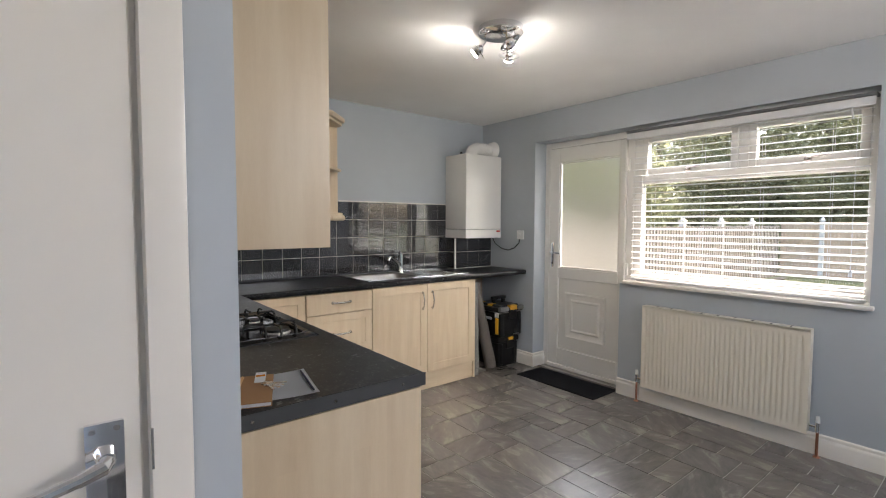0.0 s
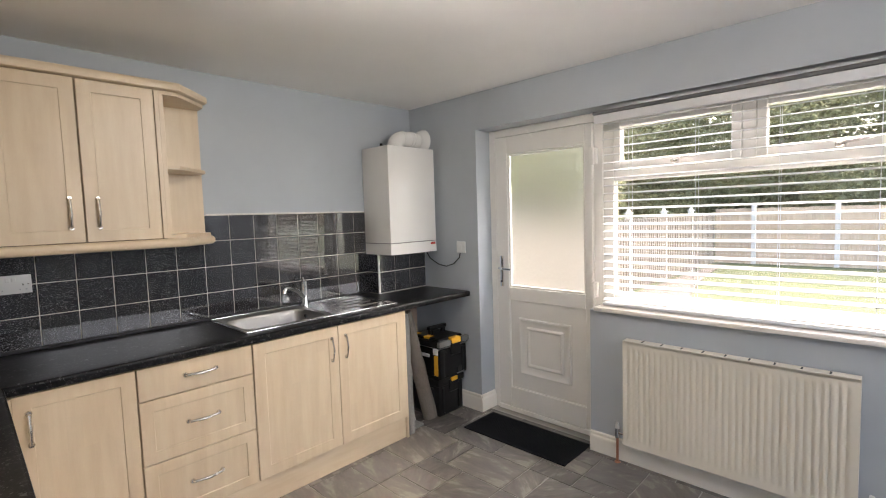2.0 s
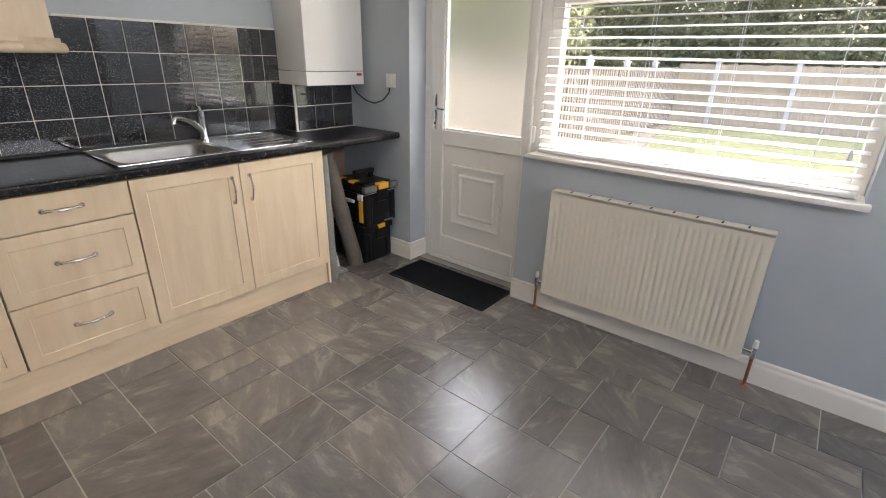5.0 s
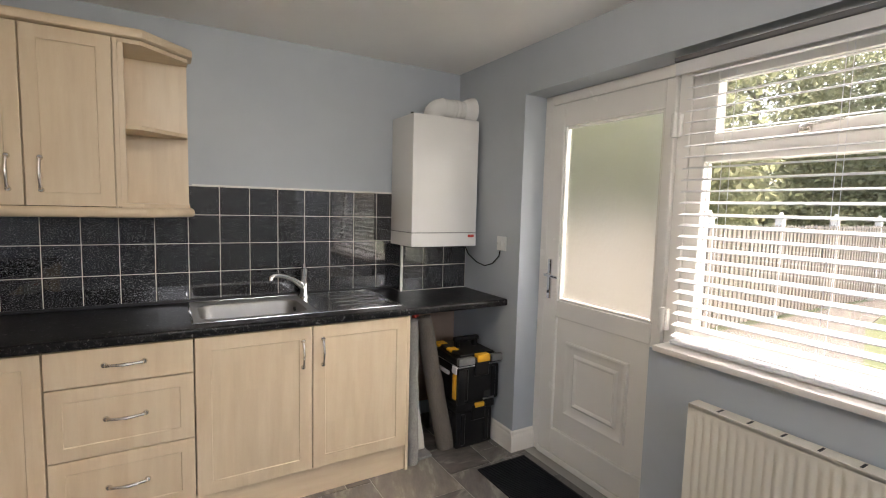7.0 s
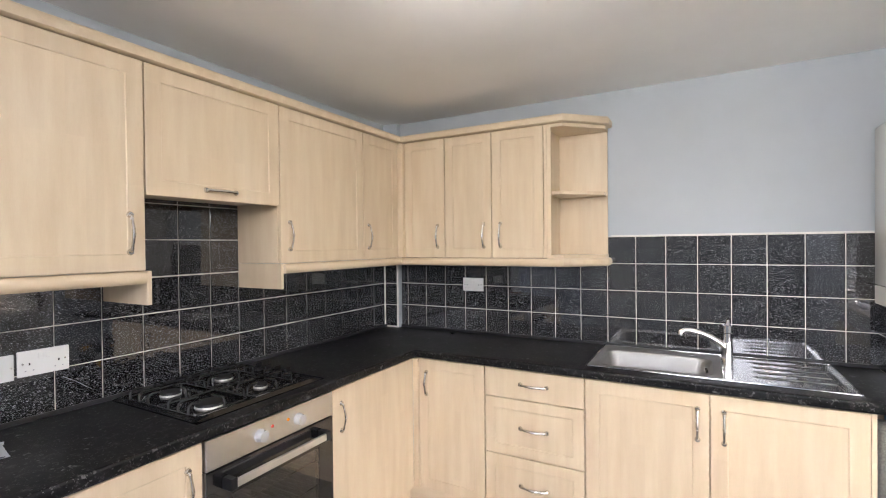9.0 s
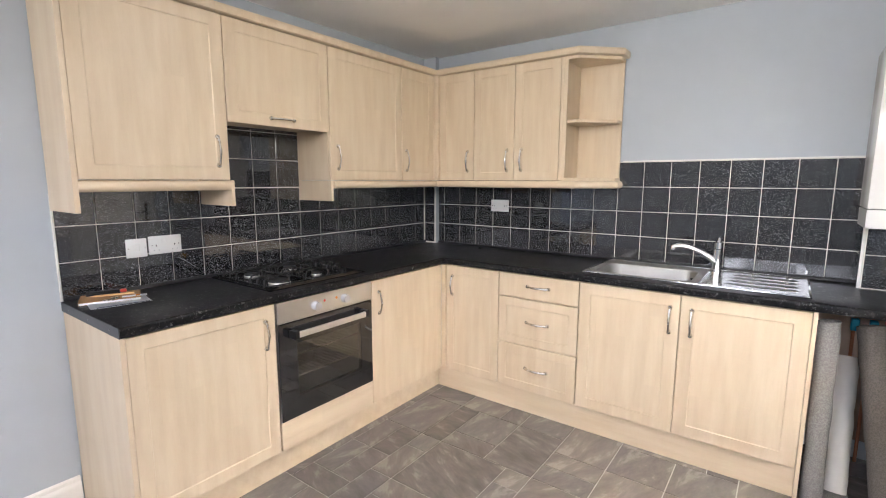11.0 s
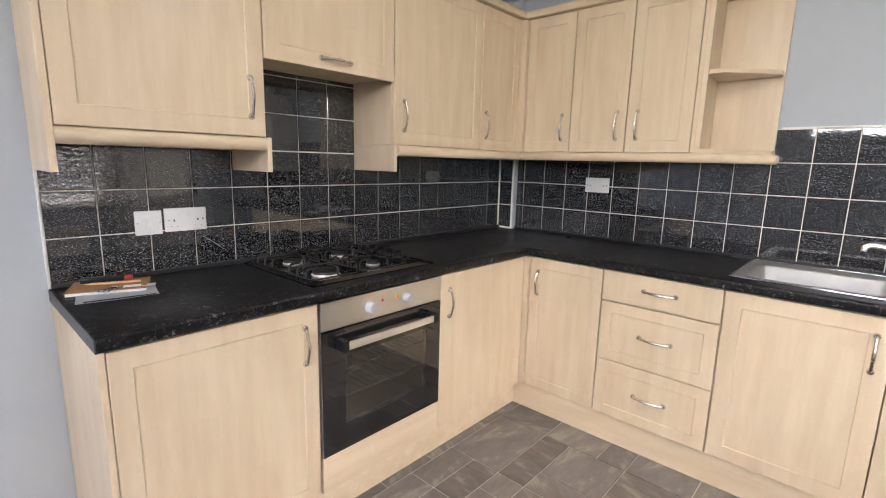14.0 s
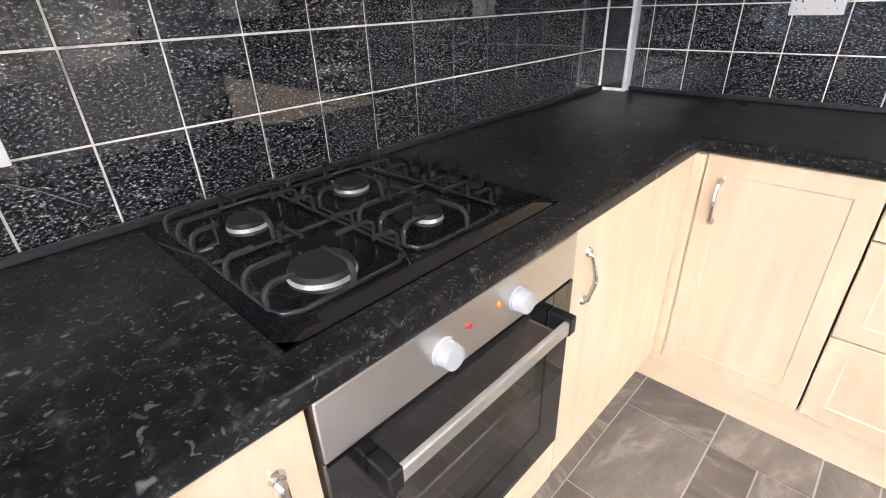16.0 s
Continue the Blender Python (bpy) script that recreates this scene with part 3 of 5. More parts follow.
c = sink_unit(1.872, "pale maple double-door cabinet under the sink")
base_body(c, 1.015)
front(c, 0.002, 0.504, ZB, ZT, ((0.461, 0, 0.675), (0.461, 0, 0.795)), 0.085)
front(c, 0.508, 1.014, ZB, ZT, ((0.557, 0, 0.675), (0.557, 0, 0.795)), 0.085)
part("end_panel", boxes((1.016, 1.032, 0.004, 0.56, 0.0, 0.868), bev=0.001), CREAM, c, "pale end panel reaching the floor")

tagged(part("plinth", boxes((XF - 0.072, XF - 0.055, 1.172, YF + 0.03, 0.0, 0.144), bev=0.001), MAPLE_X), "pale maple plinth board under the hob run", "plinth", kind="structure")
tagged(part("plinth", boxes((XF - 0.055, 2.887, YF + 0.022, YF + 0.039, 0.0, 0.144), bev=0.001), MAPLE_X), "pale maple plinth board under the sink run", "plinth", kind="structure")

# ---- worktop ----
def worktop():
    zt, zb, fx, fy = 0.912, 0.872, XF + 0.004, YF - 0.004
    fx, fy = fx + 0.011, fy - 0.011
    xs, ys = [XT, fx, 1.905, 2.395, XE - 0.002], [1.154, fy, 3.155, 3.515, YT]
    bm = bmesh.new()
    grid = [[bm.verts.new((x, y, zb)) for y in ys] for x in xs]
    faces = []
    for a in range(4):
        for b in range(4):
            if (a == 0 or b > 0) and not (a == 2 and b == 2):
                faces.append(bm.faces.new((grid[a][b], grid[a + 1][b], grid[a + 1][b + 1], grid[a][b + 1])))
    for v in [v for v in bm.verts if not v.link_faces]:
        bm.verts.remove(v)
    up = bmesh.ops.extrude_face_region(bm, geom=faces)
    bmesh.ops.translate(bm, vec=(0, 0, zt - zb), verts=[v for v in up["geom"] if isinstance(v, bmesh.types.BMVert)])
    bm.faces.ensure_lookup_table()
    def on_front(e):
        (a, b) = (v.co for v in e.verts)
        level = abs(a.z - b.z) < 1e-5
        hob = abs(a.x - fx) < 1e-5 and abs(b.x - fx) < 1e-5 and max(a.y, b.y) < fy + 1e-5
        snk = abs(a.y - fy) < 1e-5 and abs(b.y - fy) < 1e-5 and min(a.x, b.x) > fx - 1e-5
        return level and (hob or snk)
    bmesh.ops.bevel(bm, geom=[e for e in bm.edges if on_front(e)], offset=0.011, segments=4, affect="EDGES", profile=0.5)
    w = tagged(part("worktop", bm, WORKTOP, smooth=50), "black flecked laminate worktop turning the corner", "worktop")
    e = part("end_strip", boxes((XT + 0.002, fx - 0.002, 1.1515, 1.154, zb + 0.001, zt - 0.001)), DARKMETAL, w, "dark screwed metal end strip")
    for x in (0.45, 0.66, 0.87):
        part("screw", cyl(bmesh.new(), 0.004, 0.004, (x, 1.150, 0.892), (x, 1.152, 0.892), 10), NICKEL, e)


worktop()
tagged(part("sealing_strip", boxes((XT + 0.002, XT + 0.013, 1.16, 3.59, 0.9125, 0.930), (0.46, 3.06, YT - 0.013, YT - 0.002, 0.9125, 0.930), bev=0.003), BLACKSTRIP), "black sealing strip along the worktop's back edge", "trim", kind="structure")

# ---- oven ----
def oven():
    o = thing("built_in_oven", "built-in oven with steel fascia and black glass door", "oven", pose(XF + 0.006, 1.772, 0, 0, 0, 90))
    w = 0.600
    part("cavity", boxes((0.03, 0.57, 0.5, 0.51, 0.3, 0.74), (0.02, 0.03, 0.03, 0.5, 0.3, 0.74), (0.57, 0.58, 0.03, 0.5, 0.3, 0.74), (0.03, 0.57, 0.03, 0.5, 0.29, 0.3), (0.03, 0.57, 0.03, 0.5, 0.74, 0.75)), CAVITY, o, "dark enamelled oven cavity")
    for z in (0.47, 0.58):
        bm = bmesh.new()
        for k in range(19):
            tube(bm, [(0.04 + k * 0.029, 0.05, z), (0.04 + k * 0.029, 0.48, z)], 0.0018, 5)
        tube(bm, [(0.035, 0.05, z - 0.002), (0.565, 0.05, z - 0.002)], 0.003, 6)
        part("rack", bm, CHROME, o, "wire shelf")
    f = part("fascia", boxes((0.002, w - 0.002, 0.0, 0.03, 0.764, 0.867), bev=0.002), STEEL, o, "brushed steel control panel")
    for x in (0.215, 0.400):
        k = part("knob", cyl(bmesh.new(), 0.0215, 0.0195, (x, 0.0, 0.812), (x, -0.026, 0.812), 32), GREYPLASTIC, f, "silver grey control knob")
        part("skirt", cyl(bmesh.new(), 0.024, 0.023, (x, 0.0, 0.812), (x, -0.004, 0.812), 32), GREYPLASTIC, k)
    for x, m in ((0.272, RED), (0.348, ORANGE)):
        part("indicator", cyl(bmesh.new(), 0.0065, 0.005, (x, 0.0, 0.826), (x, -0.003, 0.826), 16), m, f, "small coloured indicator lens")
    for x, z in ((0.185, 0.828), (0.19, 0.793), (0.24, 0.79), (0.243, 0.838), (0.372, 0.79), (0.372, 0.838), (0.425, 0.793), (0.43, 0.828)):
        part("mark", boxes((x - 0.003, x + 0.002, -0.0008, 0.0, z - 0.001, z + 0.001)), GREYPLASTIC, f)
    d = part("door", ring_frame((0.004, 0.596, 0.290, 0.758), (0.100, 0.515, 0.390, 0.655), 0.0, 0.028), OVENBLACK, o, "black glass oven door")
    part("pane", boxes((0.1, 0.515, 0.0015, 0.007, 0.39, 0.655)), OVENGLASS, d, "tinted see-through glass")
    h = part("handle", boxes((0.075, 0.518, -0.048, -0.036, 0.694, 0.722), bev=0.002), BARSTEEL, d, "flat steel bar handle")
    for x in (0.058, 0.506):
        part("bracket", boxes((x, x + 0.026, -0.05, 0.0, 0.688, 0.728), bev=0.003), BLACKPLASTIC, h, "black handle bracket")
    part("filler", boxes((0.002, w - 0.002, 0.004, 0.022, 0.147, 0.286), bev=0.001), MAPLE_X, o, "pale maple strip below the oven")
    for x in (0.0, 0.596):
        part("trim", boxes((x, x + 0.004, 0.004, 0.03, 0.288, 0.762)), STEEL, o)


oven()

# ---- gas hob ----
CAPBLACK = paint("matt black burner cap", (0.012, 0.012, 0.012), 0.55, 0.3, 200, 0.2)
BURNER = paint("burnt pale alloy", (0.62, 0.6, 0.56), 0.4, 0.15, 200, 0.2)
bsdf(BURNER).inputs["Metallic"].default_value = 0.5
def hob():
    h = thing("gas_hob", "black enamelled four-burner gas hob with wire pan supports", "hob", pose(0.633, 2.076, 0.912))
    X, Y = 0.259, 0.298
    n = 26
    bm = bmesh.new()
    grid = {}
    for i in range(n + 1):
        for j in range(n + 1):
            x, y = -X + 2 * X * i / n, -Y + 2 * Y * j / n
            e = min(X - abs(x), Y - abs(y))
            z = 0.004 + 0.010 * min(1, e / 0.012) - 0.008 * min(1, max(0, (e - 0.03) / 0.014))
            grid[i, j] = bm.verts.new((x, y, z))
    for i in range(n):
        for j in range(n):
            bm.faces.new((grid[i, j], grid[i + 1, j], grid[i + 1, j + 1], grid[i, j + 1]))
    box(bm, -X, X, -Y, Y, 0.0, 0.004)
    part("plate", bm, BLACKGLOSS, h, smooth=40)
    for x, y, r in ((0.140, -0.166, 0.050), (-0.112, -0.160, 0.036), (0.122, 0.074, 0.027), (-0.120, 0.080, 0.036)):
        b = part("burner", cyl(bmesh.new(), r * 1.06, r * 1.02, (x, y, 0.006), (x, y, 0.0125), 32), BURNER, h, "pale metal burner ring")
        part("cap", cyl(bmesh.new(), r * 1.02, r * 0.96, (x, y, 0.0130), (x, y, 0.0215), 32), CAPBLACK, b, "black burner cap")
        bm = boxes((x - r - 0.012, x - r - 0.008, y - 0.002, y + 0.002, 0.006, 0.018))
        part("igniter", bm, DARKMETAL, b)
    for y0, y1 in ((-0.274, -0.050), (-0.036, 0.188)):
        bm = bmesh.new()
        ym = (y0 + y1) / 2
        zt = 0.046
        def bar(pts, r=0.005):
            tube(bm, pts, r, 6)
        # low outline wire with rounded corners
        c = 0.03
        loop = [(-0.215, y0 + c), (-0.205, y0 + 0.008), (-0.185, y0), (0.185, y0), (0.205, y0 + 0.008), (0.215, y0 + c), (0.215, y1 - c), (0.205, y1 - 0.008), (0.185, y1), (-0.185, y1), (-0.205, y1 - 0.008), (-0.215, y1 - c), (-0.215, y0 + c)]
        bar([(x, y, 0.012) for x, y in loop], 0.0036)
        bar([(0.0, y0, 0.012), (0.0, y1, 0.012)], 0.0036)
        def finger(px, py, dx, dy, reach):
            """An arched wire that rises from the outline and runs inwards."""
            bar([(px + dx * d, py + dy * d, z) for d, z in ((0.0, 0.012), (0.0, 0.031), (0.004, 0.040), (0.013, zt), (reach, zt))], 0.0048)
        for cx in (-0.12, 0.12):
            for off, reach in ((-0.058, 0.046), (0.0, 0.074), (0.058, 0.046)):
                finger(cx + off, y0, 0, 1, reach)
                finger(cx + off, y1, 0, -1, reach)
            out = 0.215 if cx > 0 else -0.215
            sx = -1 if cx > 0 else 1
            finger(out, ym, sx, 0, 0.070)
            finger(0.012 if cx > 0 else -0.012, ym, -sx, 0, 0.076)
        for x, y in ((-0.2, y0 + 0.012), (0.2, y0 + 0.012), (-0.2, y1 - 0.012), (0.2, y1 - 0.012)):
            cyl(bm, 0.006, 0.006, (x, y, 0.004), (x, y, 0.012), 8)
        part("pan_support", bm, IRON, h, "black wire pan support", 60)
    for k in range(4):
        x = -0.105 + k * 0.062
        kb = part("knob", cyl(bmesh.new(), 0.019, 0.017, (x, 0.255, 0.006), (x, 0.255, 0.020), 24), BLACKPLASTIC, h, "black hob control knob")
        part("grip", boxes((x - 0.005, x + 0.005, 0.238, 0.272, 0.018, 0.040), bev=0.003), BLACKPLASTIC, kb)
    part("ignition_button", cyl(bmesh.new(), 0.008, 0.007, (0.146, 0.252, 0.006), (0.146, 0.252, 0.018), 16), BLACKPLASTIC, h)


hob()

# ---- sink ----
def sink():
    s = thing("sink", "stainless steel inset sink with ribbed drainer", "sink", pose(2.372, 3.352, 0.9165))
    X, Y = 0.507, 0.255
    bx, by, hx, hy, rad = -0.222, -0.02, 0.243, 0.172, 0.07
    def height(x, y):
        qx, qy = abs(x - bx) - (hx - rad), abs(y - by) - (hy - rad)
        d = math.hypot(max(qx, 0), max(qy, 0)) + min(max(qx, qy), 0) - rad
        e = min(X - abs(x), Y - abs(y))
        z = 0.0035 * min(1, e / 0.008) - 0.004 * min(1, max(0, (e - 0.016) / 0.01))
        if d < 0:
            t = min(1, -d / 0.045)
            z -= 0.15 * (t * t * (3 - 2 * t)) ** 0.7
        if 0.16 < x < X - 0.04:
            g = max(math.exp(-((y - yc) / 0.006) ** 2) for yc in (-0.125, -0.035, 0.055, 0.145))
            z += 0.006 * g * min(1, (x - 0.16) / 0.05, (X - 0.04 - x) / 0.02)
        return z
    def sheet(x0, x1, nx, ny):
        bm = bmesh.new()
        grid = [[bm.verts.new((x, y, height(x, y))) for y in np.linspace(-Y, Y, ny + 1)] for x in np.linspace(x0, x1, nx + 1)]
        for i in range(nx):
            for j in range(ny):
                bm.faces.new((grid[i][j], grid[i + 1][j], grid[i + 1][j + 1], grid[i][j + 1]))
        return bm
    part("basin", sheet(-X, 0.06, 90, 150), SINKSTEEL, s, "satin steel bowl", 60)
    part("drainer", sheet(0.06, X, 90, 170), DRAINSTEEL, s, "polished ribbed drainer", 60)
    bm = bmesh.new()
    for x0, x1, y0, y1 in ((-X, X, -Y, -Y + 0.009), (-X, X, Y - 0.009, Y), (-X, -X + 0.009, -Y, Y), (X - 0.009, X, -Y, Y)):
        box(bm, x0, x1, y0, y1, -0.002, 0.0045, bev=0.002, seg=2)
    part("rim", bm, CHROME, s, "bright rolled rim")
    w = part("waste", cyl(bmesh.new(), 0.042, 0.040, (bx, by, -0.153), (bx, by, -0.147), 32), CHROME, s, "chrome waste fitting")
    part("strainer", cyl(bmesh.new(), 0.012, 0.012, (bx, by, -0.147), (bx, by, -0.143), 16), DARKSLOT, w)
    part("overflow", cyl(bmesh.new(), 0.012, 0.012, (bx + 0.215, by + 0.06, -0.035), (bx + 0.225, by + 0.06, -0.033), 16), DARKSLOT, s)


sink()


def tap():
    t = thing("mixer_tap", "chrome single-lever mixer tap behind the sink", "tap", pose(2.462, 3.562, 0.9135))
    bm = cyl(bmesh.new(), 0.029, 0.028, (0, 0, 0), (0, 0, 0.010), 28)
    cyl(bm, 0.0255, 0.0240, (0, 0, 0.010), (0, 0, 0.128), 28)
    part("body", bm, CHROME, t)
    part("spout", tube(bmesh.new(), [(0, 0, 0.048), (-0.035, -0.022, 0.082), (-0.075, -0.047, 0.112), (-0.118, -0.074, 0.134), (-0.158, -0.098, 0.146), (-0.190, -0.118, 0.147), (-0.203, -0.126, 0.138), (-0.205, -0.127, 0.122)], [0.018, 0.0165, 0.015, 0.014, 0.0135, 0.0135, 0.0145, 0.0145], 16), CHROME, t, smooth=60)
    bm = cyl(bmesh.new(), 0.0245, 0.0235, (0, 0, 0.131), (0, 0, 0.166), 28)
    tube(bm, [(0, 0, 0.160), (0.003, 0.006, 0.172), (0.004, 0.014, 0.188)], [0.016, 0.012, 0.009], 12)
    part("lever", bm, CHROME, t, smooth=60)


tap()

# ---- wall cabinets ----
ZW0, ZW1 = 1.418, 2.148
XWF, YWF = 0.648, 3.352
PELMET = [(-0.02, 0), (0.006, 0), (0.014, 0.006), (0.018, 0.016), (0.018, 0.028), (0.013, 0.039), (0.004, 0.045), (-0.02, 0.045)]


def wall_body(root, w, depth, z0, z1, x0=0.0):
    return part("body", boxes((x0, x0 + 0.016, 0.021, depth, z0, z1), (x0 + w - 0.016, x0 + w, 0.021, depth, z0, z1), (x0 + 0.016, x0 + w - 0.016, 0.021, depth, z0, z0 + 0.016), (x0 + 0.016, x0 + w - 0.016, 0.021, depth, z1 - 0.016, z1), (x0 + 0.016, x0 + w - 0.016, depth - 0.008, depth, z0 + 0.016, z1 - 0.016)), CREAM, root)


def hob_wall(y, w, label):
    return thing("wall_cabinet", label, "cabinet", pose(XWF, y, 0, 0, 0, 90), "wall cabinets")


DW = XWF - XT - 0.002
c = hob_wall(1.170, 0.592, "large pale maple wall cabinet with a deep end panel")
wall_body(c, 0.592, DW, ZW0, ZW1)
front(c, 0.002, 0.590, ZW0, ZW1, ((0.540, 0, 1.487), (0.540, 0, 1.607)), 0.078)
part("end_panel", boxes((-0.018, 0.0, -0.002, DW, 1.293, ZW1), bev=0.001), CREAM, c, "pale end panel hanging below the cabinet")
part("end_panel", boxes((0.594, 0.610, 0.0, DW, 1.295, 1.416), bev=0.001), CREAM, c, "pale panel edge hanging beside the hood gap")
part("pelmet", extrude_profile(bmesh.new(), PELMET, (0.0, 0.014, 1.3705), (0.594, 0.014, 1.3705), (0, -1, 0)), MAPLE_X, c)
c = hob_wall(1.763, 0.598, "short pale maple cabinet bridging over the hob")
wall_body(c, 0.598, DW, 1.70, ZW1)
front(c, 0.002, 0.596, 1.683, ZW1, ((0.235, 0, 1.722), (0.360, 0, 1.722)), 0.078, "flap_door")
c = hob_wall(2.362, 0.612, "pale maple wall cabinet beside the hood gap")
wall_body(c, 0.612, DW, ZW0, ZW1)
front(c, 0.004, 0.610, ZW0, ZW1, ((0.058, 0, 1.487), (0.058, 0, 1.607)), 0.078)
part("end_panel", boxes((0.0, 0.016, 0.0, DW, 1.298, 1.416), bev=0.001), CREAM, c, "pale panel edge hanging beside the hood gap")
part("pelmet", extrude_profile(bmesh.new(), PELMET, (0.016, 0, 1.3705), (0.995, 0, 1.3705), (0, -1, 0)), MAPLE_X, c)
c = hob_wall(2.975, 0.343, "narrow pale maple wall cabinet in the corner")
wall_body(c, 0.343, DW, ZW0, ZW1)
front(c, 0.002, 0.347, ZW0, ZW1, ((0.046, 0, 1.487), (0.046, 0, 1.612)), 0.078)


def sink_wall(x, w, label, grip, post=False):
    c = thing("wall_cabinet", label, "cabinet", pose(x, YWF, 0), "wall cabinets")
    wall_body(c, w, YT - YWF - 0.002, ZW0, ZW1)
    front(c, 0.002, w - 0.002, ZW0, ZW1, ((grip, 0, 1.487), (grip, 0, 1.612)), 0.075)
    if post:
        part("corner_post", boxes((-0.040, 0.0, -0.027, 0.02, ZW0, ZW1), bev=0.002), CREAM, c)
    return c


sink_wall(0.682, 0.290, "pale maple wall cabinet in the inner corner", 0.24, True)
sink_wall(0.974, 0.308, "pale maple wall cabinet with framed door", 0.258)
sink_wall(1.284, 0.308, "pale maple wall cabinet beside the open end shelves", 0.052)


def end_shelves():
    c = thing("shelf_unit", "open pale maple end shelf unit with cut corner", "shelf", pose(1.594, YWF, 0))
    D = YT - YWF - 0.002
    part("side_panel", boxes((0.0, 0.018, 0.0, D, ZW0, ZW1), (0.0182, 0.040, 0.001, 0.018, ZW0 + 0.0165, ZW1 - 0.0185), bev=0.001), MAPLE, c)
    part("back_panel", boxes((0.018, 0.29, D - 0.016, D, ZW0, ZW1), bev=0.001), MAPLE, c)
    outline = [(0.018, 0.0), (0.105, 0.0), (0.292, 0.188), (0.292, D), (0.018, D)]
    for z, t in ((ZW0 - 0.002, 0.018), (1.765, 0.018), (ZW1 - 0.018, 0.018)):
        inner = [(0.019, 0.019), (0.1, 0.012), (0.285, 0.192), (0.285, D - 0.017), (0.019, D - 0.017)] if t and 1.5 < z < 2 else outline
        part("shelf", prism(bmesh.new(), inner, z, z + t), MAPLE_X, c)
    return c


end_shelves()


def moulding(name, profile, z, points, label):
    """A moulding carried round a run of corners, each piece mitred; the outside is to the right of the way."""
    bm = bmesh.new()
    pts = [Vector((x, y, 0)) for x, y in points]
    rings = []
    for i, p in enumerate(pts):
        ns = []
        for a, b in ((i - 1, i), (i, i + 1)):
            if 0 <= a and b < len(pts):
                d = (pts[b] - pts[a]).normalized()
                ns.append(Vector((d.y, -d.x, 0)))
        nrm = sum(ns, Vector()).normalized()
        nrm /= max(0.3, nrm.dot(ns[0]))
        rings.append([bm.verts.new(p + nrm * u + Vector((0, 0, z + w))) for u, w in profile])
    n = len(profile)
    for a, b in zip(rings, rings[1:]):
        for k in range(n):
            bm.faces.new((a[k], a[(k + 1) % n], b[(k + 1) % n], b[k]))
    bm.faces.new(rings[0])
    bm.faces.new(rings[-1][::-1])
    return tagged(part(name, bm, MAPLE_X, smooth=40), label, "moulding")


CORN = [(-0.02, 0), (0.012, 0), (0.018, 0.004), (0.020, 0.014), (0.020, 0.033), (0.015, 0.040), (0.008, 0.042), (-0.02, 0.042)]
moulding("cornice", CORN, ZW1 + 0.005, [(XWF, 1.152), (XWF, YWF), (1.699, YWF), (1.888, 3.541), (1.888, YN - 0.003)], "pale maple cornice moulding along the wall cabinets")
tagged(part("cabinet_top", boxes((XT, XWF - 0.021, 1.17, YWF, ZW1 + 0.001, ZW1 + 0.008), (XT, 1.68, YWF + 0.021, YT, ZW1 + 0.001, ZW1 + 0.008)), CREAM), "dust-grey top boards of the wall cabinets", "board", kind="structure")
moulding("light_pelmet", PELMET, 1.3705, [(0.665, YWF), (1.699, YWF), (1.888, 3.541), (1.888, YT - 0.003)], "pale maple pelmet under the wall cabinets")

# ---- boiler ----
def boiler():
    b = thing("boiler", "white wall-hung gas boiler in the corner", "boiler", pose(3.040, 3.333, 1.212))
    w, d, h = 0.463, 0.304, 0.79
    body = part("body", boxes((0, w, 0, d, 0.085, h), bev=0.006, seg=2), ENAMEL, b)
    bm = bmesh.new()
    n = 12
    outline = [(0.0, d)] + [(w * k / n, -0.012 * math.sin(math.pi * k / n)) for k in range(n + 1)] + [(w, d)]
    prism(bm, outline, 0.0, 0.082)
    part("flap", bm, ENAMEL, b, "white curved control flap", 40)
    part("badge", boxes((w - 0.065, w - 0.02, -0.0085, -0.002, 0.055, 0.072), bev=0.002), RED, b, "small red badge")
    part("underside", boxes((0.02, w - 0.02, 0.02, d - 0.01, -0.006, 0.0)), BLACKPLASTIC, b, "dark underside plate")
    part("air_vent", cyl(bmesh.new(), 0.012, 0.010, (0.06, 0.14, h), (0.06, 0.14, h + 0.03), 14), IRON, b)
    f = part("flue", tube(bmesh.new(), [(0.21, 0.16, h)] + [(0.21 + 0.08 * (1 - math.cos(a)), 0.16, h + 0.03 + 0.055 * math.sin(a)) for a in (0.0, 0.35, 0.7, 1.05, 1.3, 1.5708)] + [(0.36, 0.16, h + 0.085), (XE - 3.040 - 0.002, 0.16, h + 0.085)], 0.059, 24), ENAMEL, b, "white flue elbow running into the wall", 60)
    for x, rr in ((0.265, 0.0615), (0.345, 0.063), (0.375, 0.063)):
        part("flue_seam", tube(bmesh.new(), [(x, 0.16, h + 0.085), (x + 0.005, 0.16, h + 0.085), (x + 0.018, 0.16, h + 0.085), (x + 0.023, 0.16, h + 0.085)], [rr - 0.003, rr, rr, rr - 0.003], 24), ENAMEL, f)
    part("collar", cyl(bmesh.new(), 0.066, 0.062, (0.21, 0.16, h), (0.21, 0.16, h + 0.016), 28), ENAMEL, f)
    fx = XE - 3.040
    part("wall_collar", tube(bmesh.new(), [(fx - 0.070, 0.16, h + 0.085), (fx - 0.050, 0.16, h + 0.085), (fx - 0.022, 0.16, h + 0.085), (fx - 0.002, 0.16, h + 0.085)], [0.061, 0.074, 0.088, 0.092], 28), ENAMEL, f, "flared wall flange", 60)
    for x in (0.1, 0.16, 0.3, 0.36):
        part("pipe", cyl(bmesh.new(), 0.008, 0.008, (x, 0.24, -0.03), (x, 0.24, -0.004), 10), COPPER, b)


boiler()


